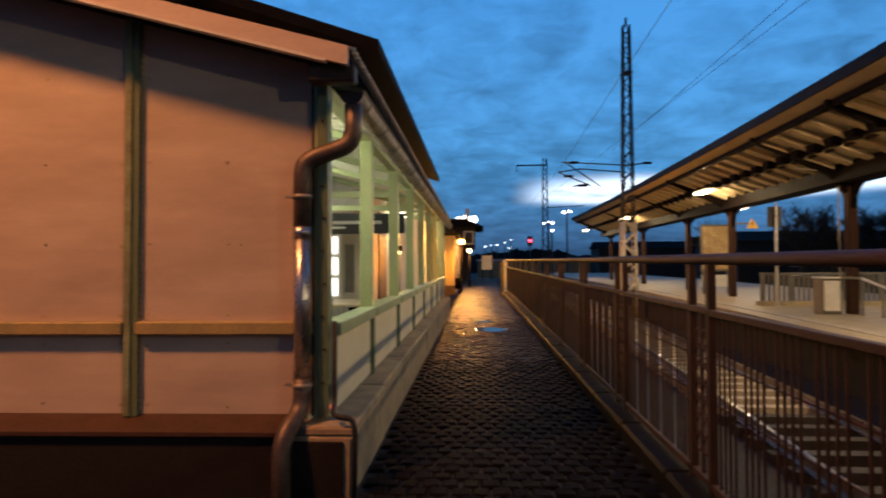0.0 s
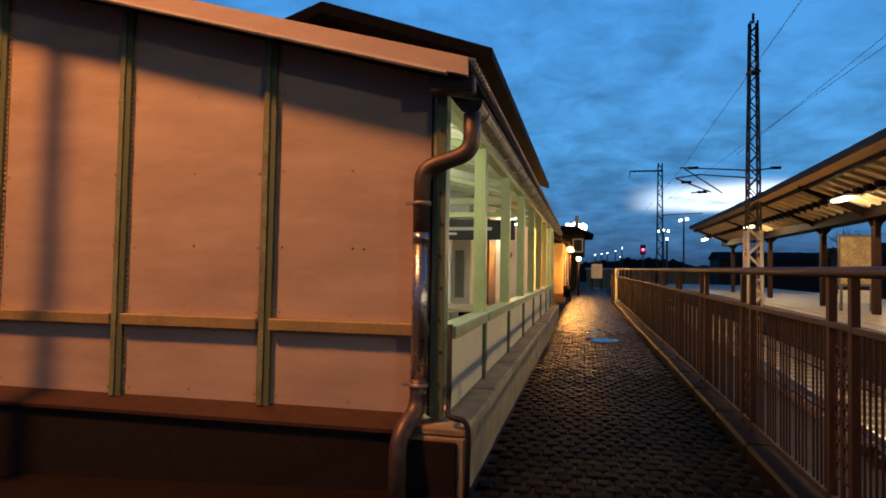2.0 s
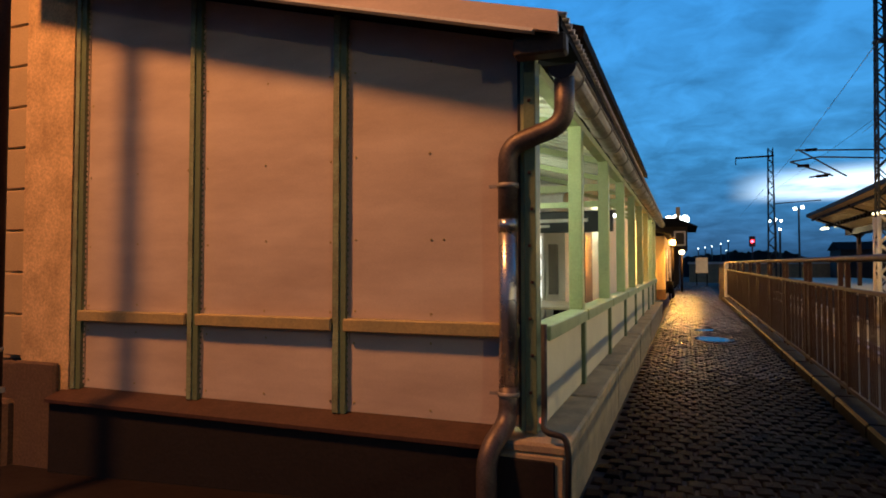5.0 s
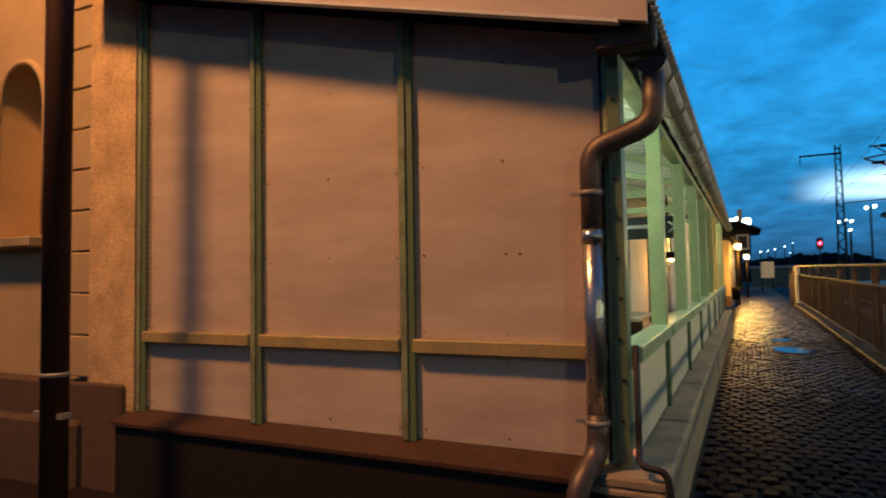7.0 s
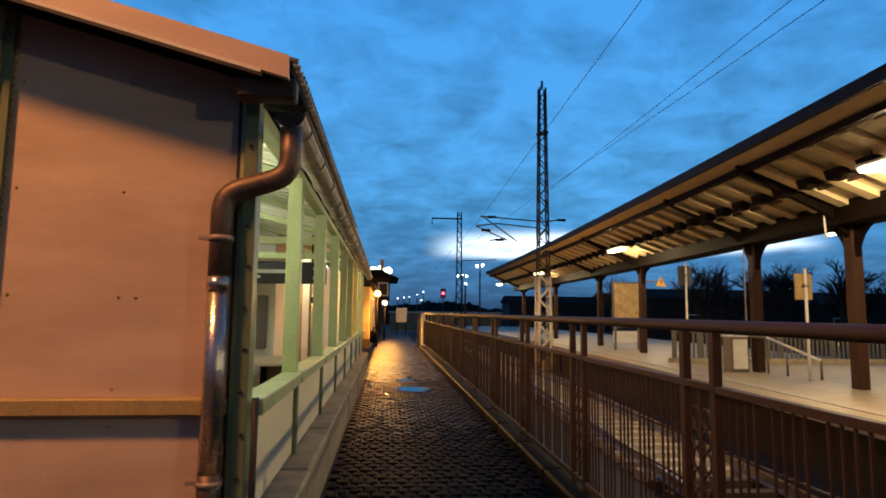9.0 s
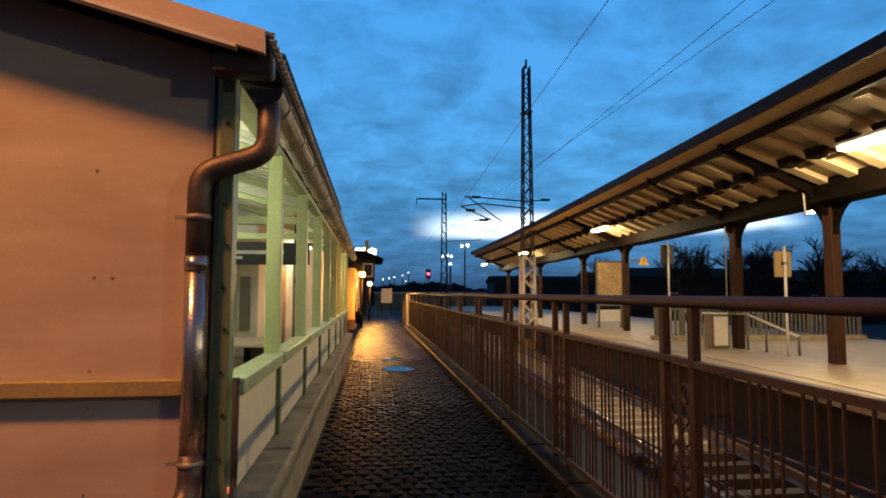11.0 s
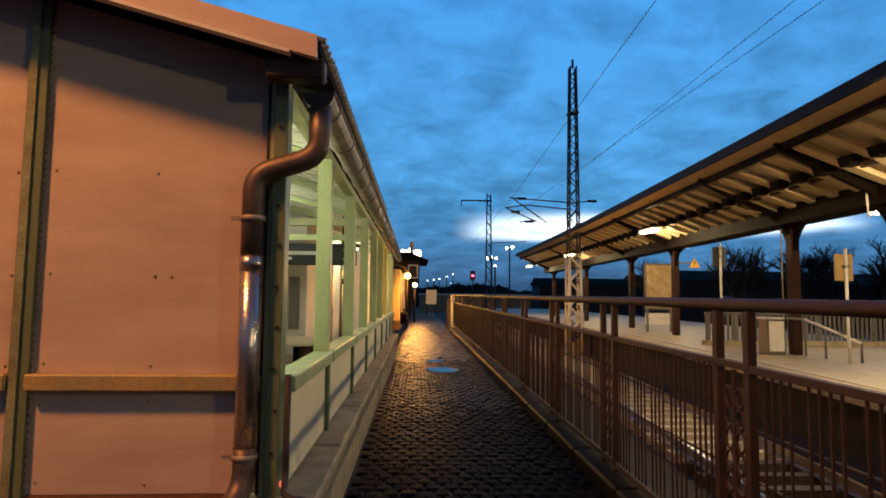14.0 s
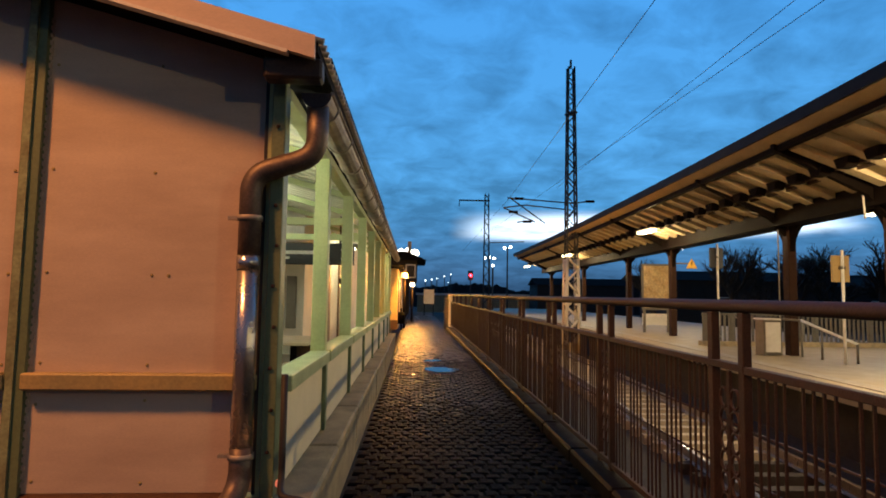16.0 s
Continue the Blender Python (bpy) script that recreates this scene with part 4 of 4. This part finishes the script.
for k in range(13):
    z = 0.653 + 0.315 * k
    part("quoin", a_box(-4.20, -0.015, z + 0.006, -3.895, 0.10, z + 0.309, bevel=0.008), PLASTER_SMOOTH, old)
BASE_PLASTER = material("dirty_base_plaster", (0.12, 0.075, 0.042), 0.9, scale=4, fine=50, var=0.25, stain=(0.10, 0.06, 0.04), stain_amount=0.9, bump=0.6)
part("base_course", a_box(-12.0, -0.06, -0.3, -3.89, 0.10, 0.62, bevel=0.015), BASE_PLASTER, old, "stained plaster base course")
part("base_step", a_box(-12.0, -0.16, -0.3, -3.89, -0.06, 0.36, bevel=0.03), BASE_PLASTER, old, "worn lower step of the base")
part("base_course", a_box(-3.89, -0.10, -0.3, -3.47, -0.05, 0.64, bevel=0.015), BASE_PLASTER, old)

# ---- far end of the path --------------------------------------------------------------------
GLOBE = glowing("globe_glow", (1.0, 0.50, 0.12), 8.0)
GLOBE_W = glowing("white_globe_glow", (1.0, 0.80, 0.45), 8.0)


def lantern(x, y, z, mat, r, label):
    t = thing("path_lantern", label, "lamp", "lanterns at the end of the path", at=(x, y, 0))
    part("post", a_tube([(0, 0, 0.1), (0, 0, z - r)], 0.05, 8), DARK_STEEL, t)
    bm = bmesh.new()
    bmesh.ops.create_uvsphere(bm, u_segments=14, v_segments=9, radius=r, matrix=Matrix.Translation((0, 0, z)))
    for f in bm.faces:
        f.smooth = True
    part("globe", bm, mat, t, "glowing globe")
    bm = prism(bmesh.new(), [(-r, z + r * 0.8), (r, z + r * 0.8), (0.06, z + r * 1.5), (-0.06, z + r * 1.5)], 1, -r, r)
    part("cap", bm, DARK_STEEL, t)
    part("collar", a_tube([(0, 0, z - r * 1.25), (0, 0, z - r * 0.8)], 0.09, 8), DARK_STEEL, t)


lantern(0.19, 21.0, 2.25, GLOBE, 0.13, "old lantern with an orange glowing globe")
lantern(0.47, 27.0, 1.99, GLOBE_W, 0.12, "old lantern with a warm white globe")
point_lamp("lantern_light", (0.45, 20.7, 2.25), 1100, (1.0, 0.42, 0.06), 0.12)
point_lamp("lantern_light", (0.70, 26.8, 1.95), 420, (1.0, 0.46, 0.12), 0.12)
part_end = thing("railing_end_panel", "pale end panel closing the railing beside the path", "railing")
part("panel", a_box(1.80, FENCE_END + 0.02, 0.10, 2.10, FENCE_END + 0.06, 1.30), STEEL_GREY, part_end)
part("post", a_box(1.98, FENCE_END - 0.08, 0.10, 2.12, FENCE_END + 0.02, 1.46, bevel=0.01), WHITE_PAINT, part_end)
annex = thing("station_annex", "low ochre plastered annex with a dark door under a tiled roof", "building")
part("wall", a_box(-1.05, 21.6, 0.0, -0.12, 33.0, 2.55), PLASTER_SMOOTH, annex)
part("roof", prism(bmesh.new(), [(-3.2, 3.5), (0.12, 2.50), (0.12, 2.62), (-3.2, 3.64)], 1, 21.3, 33.4), ROOF_DARK, annex, "dark tiled lean-to roof")
for y in (22.6, 26.4):
    door_leaf = part("door", a_box(-0.125, y, 0.1, -0.085, y + 0.95, 2.1, bevel=0.006), WOOD_DARK, annex, "dark wooden door")
    part("handle", a_tube([(-0.07, y + 0.12, 1.1), (-0.07, y + 0.24, 1.1)], 0.014, 6), ZINC, door_leaf)
for y in (24.3, 28.6):
    sash = part("window", a_box(-0.125, y, 1.0, -0.09, y + 0.8, 2.1, bevel=0.006), WHITE_PAINT, annex, "white window frame")
    part("pane", a_box(-0.094, y + 0.07, 1.07, -0.084, y + 0.73, 2.03), BLACK, sash)
part("base_course", a_box(-1.08, 21.57, 0.0, -0.09, 33.03, 0.4), BASE_PLASTER, annex)
fb = thing("far_signal_house", "dark timbered signal house with a jutting storey", "building")
part("lower_storey", a_box(-3.2, 40.0, -0.2, 0.2, 46.0, 2.5), PIT, fb)
part("upper_storey", a_box(-3.6, 39.4, 2.5, 0.75, 46.5, 4.0), PIT, fb)
bm = prism(bmesh.new(), [(-4.2, 4.0), (1.4, 4.0), (0.1, 4.6), (-3.2, 4.6)], 1, 39.0, 47.0)
part("roof", bm, ROOF_DARK, fb)
part("chimney", a_box(0.0, 42.0, 4.3, 0.28, 42.4, 5.6), PLASTER, fb)
for x in (-1.6, -0.1):
    w = part("window", a_box(x, 39.36, 2.7, x + 0.75, 39.39, 3.7), WHITE_PAINT, fb)
    part("pane", a_box(x + 0.1, 39.34, 2.8, x + 0.65, 39.355, 3.6), BLACK, w)
ws = thing("white_board_sign", "blank white board on two short posts", "sign", at=(1.55, 36.0, 0.1))
part("board", a_box(-0.35, -0.02, 0.8, 0.35, 0.02, 1.75), WHITE_PAINT, ws)
for x in (-0.3, 0.3):
    part("post", a_box(x - 0.03, 0.02, 0.0, x + 0.03, 0.06, 1.7), DARK_STEEL, ws)
tb = thing("path_bin", "dark litter bin on the path past the hall", "litter bin", at=(0.10, 20.0, 0.08))
part("body", a_tube([(0, 0, 0.25), (0, 0, 0.70)], 0.14, 12), DARK_STEEL, tb)
part("post", a_tube([(0, 0.16, 0), (0, 0.16, 0.85)], 0.03, 8), DARK_STEEL, tb)

# ---- distance --------------------------------------------------------------------------------
FLOOD = glowing("flood_glow", (1.0, 0.94, 0.84), 9.0)
COOL = glowing("street_glow", (0.85, 0.93, 1.0), 6.0)


def yard_light(x, y, z, heads, mat, size, label="tall yard lamp with bright floodlights", gap=3.0):
    t = thing("yard_lamp", label, "lamp", "distant yard lamps", at=(x, y, -1.25))
    part("post", a_tube([(0, 0, 0), (0, 0, z + 1.25)], 0.10, 6), MAST, t)
    for k in range(heads):
        dx = (k - (heads - 1) / 2) * size * gap
        bm = bmesh.new()
        bmesh.ops.create_uvsphere(bm, u_segments=10, v_segments=6, radius=size * 0.75, matrix=Matrix.Translation((dx, 0, z + 1.25 + 0.12 * (k % 2))))
        part("head", bm, mat, t, "glowing lamp head")
        part("arm", a_box(min(0, dx) - 0.03, 0.0, z + 1.25, max(0, dx) + 0.03, 0.06, z + 1.31), MAST, t)


yard_light(-0.1, 54.1, 5.6, 3, FLOOD, 0.50, "tall floodlights shining over the signal house", 1.4)
yard_light(8.9, 62.0, 5.75, 3, FLOOD, 0.17)
yard_light(9.15, 61.0, 4.85, 1, FLOOD, 0.17)
yard_light(12.2, 70.0, 7.6, 2, FLOOD, 0.24)
for x, y, z in ((2.6, 110, 4.4), (4.0, 118, 4.8), (5.2, 120, 5.1), (6.9, 122, 5.6), (8.6, 128, 6.4), (-0.5, 108, 4.0), (9.4, 150, 5.0)):
    yard_light(x, y, z, 1, COOL, 0.17, "distant street lamp with a cool white head")
sig = thing("rail_signal", "railway signal showing a red light", "signal", at=(8.17, 76.5, -1.25))
part("post", a_tube([(0, 0, 0), (0, 0, 6.2)], 0.08, 8), MAST, sig)
part("screen", a_box(-0.35, -0.05, 4.9, 0.35, 0.08, 6.2, bevel=0.04), BLACK, sig)
bm = bmesh.new()
bmesh.ops.create_uvsphere(bm, u_segments=10, v_segments=6, radius=0.17, matrix=Matrix.Translation((0, -0.1, 5.55)))
part("red_lamp", bm, glowing("red_glow", (1.0, 0.02, 0.04), 30.0), sig, "glowing red lamp")
sig2 = copy_thing(sig, pose(34.3, 100.0, -1.25))
# Pale concrete and white paint stand in for lamplight on a far deck.
lw = thing("distant_platform", "long distant platform wall, lamplight put into its pale colour", "platform")
part("slab", a_box(1.0, 92.0, -1.25, 20.0, 95.0, 1.55), CONCRETE, lw)
part("parapet", a_box(0.8, 91.8, 1.56, 20.2, 92.3, 1.9), WHITE_PAINT, lw)
HILL = material("far_woods", (0.012, 0.016, 0.018), 0.95, scale=0.2, fine=2.0, var=0.4)
bm = bmesh.new()
ridge, foot = [], []
for k in range(700):
    x = -120 + k * 0.6
    h = 3.6 + 3.0 * noise.noise((x * 0.03, 0, 0)) + 1.2 * noise.noise((x * 0.17, 3, 0)) + 0.8 * noise.noise((x * 0.7, 5, 0)) + 0.35 * random.random()
    ridge.append(bm.verts.new((x, 180 + 2 * noise.noise((x * 0.4, 9, 0)), h)))
    foot.append(bm.verts.new((x, 176, -2)))
for k in range(699):
    bm.faces.new((foot[k], foot[k + 1], ridge[k + 1], ridge[k]))
solid("far_woods", bm, HILL, "dark wooded rise along the horizon", "woods", kind="stuff")
BLOCK = material("dark_facade", (0.028, 0.026, 0.026), 0.8, scale=1, fine=8, var=0.3)
for x, y, w, d, h in ((26, 54, 16, 8, 4.6), (44, 56, 14, 9, 4.2), (60, 60, 18, 8, 4.8), (19, 84, 14, 6, 4.6), (36, 90, 30, 6, 5.5), (66, 88, 40, 6, 6.0)):
    b = thing("distant_shed", "low dark shed beyond the tracks", "building", "distant sheds", at=(x, y, -1.25))
    part("wall", a_box(0, 0, 0, w, d, h), BLOCK, b)
    part("roof", prism(bmesh.new(), [(-0.3, h), (d + 0.3, h), (d / 2, h + 1.1)], 0, -0.3, w + 0.3), ROOF_DARK, b)
    wn = part("window", a_box(w * 0.3, -0.04, h * 0.45, w * 0.3 + 1.2, -0.01, h * 0.45 + 0.9), WHITE_PAINT, b)
    part("pane", a_box(w * 0.3 + 0.1, -0.06, h * 0.45 + 0.1, w * 0.3 + 1.1, -0.045, h * 0.45 + 0.8), BLACK, wn)

BARK = material("dark_bark", (0.03, 0.026, 0.024), 0.9, scale=6, fine=30, var=0.3)


def bare_tree(x, y, h, seed):
    rng = random.Random(seed)
    t = thing("bare_tree", "leafless winter tree with a fine twiggy crown", "tree", "trees beyond the platform", at=(x, y, -1.25))
    trunk, crown = bmesh.new(), bmesh.new()

    def limb(p, d, length, r, level):
        pts = [p]
        q, e = p.copy(), d.copy()
        for _ in range(3):
            e = (e + Vector((rng.uniform(-1, 1), rng.uniform(-1, 1), rng.uniform(-0.2, 0.6))) * 0.16).normalized()
            q = q + e * length / 3
            pts.append(q.copy())
        tube(trunk if level < 1 else crown, pts, r, 6 if level < 1 else 3, cap=False)
        if level < 3 + (1 if length > 1.0 else 0):
            for k in range(5 if level else 7):
                s = rng.uniform(0.35, 1.0)
                b = pts[min(3, int(s * 3))]
                nd = (e + Vector((rng.uniform(-1, 1), rng.uniform(-1, 1), rng.uniform(-0.3, 0.5))) * 0.95).normalized()
                limb(b.copy(), nd, length * rng.uniform(0.5, 0.72), max(0.013, r * 0.5), level + 1)
    limb(Vector((0, 0, 0)), Vector((0, 0, 1)), h * 0.42, h * 0.022, 0)
    part("trunk", trunk, BARK, t)
    part("crown", crown, BARK, t)


for k, (x, y, h) in enumerate(((24.5, 40, 10.0), (28.5, 43, 9.4), (32, 44, 11.5), (35.5, 45, 12.0), (39, 44, 12.5), (43, 46, 10.5), (48, 44, 11.0), (21, 46, 9.0), (54, 47, 9.5))):
    bare_tree(x, y, h, 11 + k)

# ---- puddles -------------------------------------------------------------------------------------
WATER = bpy.data.materials.new("puddle_water")
WATER.use_nodes = True
wb = WATER.node_tree.nodes["Principled BSDF"]
wb.inputs["Base Color"].default_value = (0.015, 0.015, 0.017, 1)
wb.inputs["Roughness"].default_value = 0.09


def puddle(x, y, sx, sy, seed):
    rng = random.Random(seed)
    bm = bmesh.new()
    vs = []
    for k in range(22):
        a = 2 * math.pi * k / 22
        r = 1 + 0.25 * math.sin(2 * a + seed) + 0.12 * rng.uniform(-1, 1)
        vs.append(bm.verts.new((x + sx * r * math.cos(a), y + sy * r * math.sin(a), PATH_Z + 0.010)))
    bm.faces.new(vs)
    solid("puddle", bm, WATER, "shallow rain puddle on the wet setts", "puddle", "puddles on the path", kind="structure")


puddle(1.12, 7.75, 0.26, 0.42, 2)
puddle(0.62, 7.1, 0.05, 0.06, 5)
puddle(1.0, 9.2, 0.16, 0.22, 7)

# ---- setts of the path ----------------------------------------------------------------------------
rng = random.Random(4)


def sett_bm(bm, x, y, w, l, h):
    lo = [bm.verts.new((x + a * w / 2, y + b * l / 2, PATH_Z - 0.03)) for a, b in ((-1, -1), (1, -1), (1, 1), (-1, 1))]
    up = [bm.verts.new((x + a * (w / 2 - 0.012), y + b * (l / 2 - 0.012), PATH_Z + h + 0.004 * rng.uniform(-1, 1))) for a, b in ((-1, -1), (1, -1), (1, 1), (-1, 1))]
    md = [bm.verts.new((x + a * w / 2, y + b * l / 2, PATH_Z + h - 0.014)) for a, b in ((-1, -1), (1, -1), (1, 1), (-1, 1))]
    bm.faces.new(up)
    for k in range(4):
        j = (k + 1) % 4
        bm.faces.new((lo[k], lo[j], md[j], md[k]))
        bm.faces.new((md[k], md[j], up[j], up[k]))


kinds = []
for k in range(6):
    bm = bmesh.new()
    sett_bm(bm, 0, 0, 0.112 - 0.006 * (k % 3), 0.112 - 0.007 * (k % 2), 0.0)
    me = bpy.data.meshes.new("sett")
    bm.to_mesh(me)
    bm.free()
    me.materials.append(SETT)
    kinds.append(me)
rests = [bmesh.new() for _ in range(3)]
count, row = 0, 0
y = -4.0
while y < 36:
    x = 0.22 + (0.058 if row % 2 else 0.0)
    while x < 1.88:
        jx, jy = rng.uniform(-0.006, 0.006), rng.uniform(-0.008, 0.008)
        if -0.6 < y < 2.2 and count < 300:
            o = new("sett", kinds[rng.randrange(6)])
            o.parent = path
            o.location = (x + jx, y + jy, rng.uniform(-0.004, 0.005))
            o.rotation_euler = (rng.uniform(-0.02, 0.02), rng.uniform(-0.02, 0.02), rng.uniform(-0.05, 0.05))
            count += 1
        else:
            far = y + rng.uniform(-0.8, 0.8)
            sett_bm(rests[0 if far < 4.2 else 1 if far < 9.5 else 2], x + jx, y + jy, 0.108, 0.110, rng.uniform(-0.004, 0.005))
        x += 0.117
    y += 0.119
    row += 1
# Sheen painted in: specular and gloss stepped up with distance along the path.
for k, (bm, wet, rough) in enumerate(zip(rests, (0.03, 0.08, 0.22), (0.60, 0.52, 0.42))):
    m = material("sett_sheen_step", (0.0065, 0.0063, 0.0070), rough, scale=2.5, fine=160, var=0.3, stain=(0.0055, 0.005, 0.005), stain_amount=0.7, bump=0.6, spec=wet)
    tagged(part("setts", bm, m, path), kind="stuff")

# ---- alignment ----------------------------------------------------------------------------------
# The path, the hall's side and the railway run a little askew to the end wall and rise gently.
LONG = Matrix.Translation((0.556, -2.98, -0.051)) @ Matrix.Rotation(0.0063, 4, "X") @ Matrix.Rotation(-SKEW, 4, "Z") @ Matrix.Diagonal((1, 1.054, 1, 1)) @ Matrix.Translation((-0.62, 2.81, 0))
END_SIDE = {"wall_end", "plinth_end", "plinth_ledge", "downpipe", "wall_old", "window_1", "street_pole", "street_light", "cable", "pavement", "ground", "roof"}
for ob in list(scene.objects):
    if ob.parent is None and ob != cam and ob.name.split(".")[0] not in END_SIDE:
        ob.matrix_world = LONG @ ob.matrix_basis
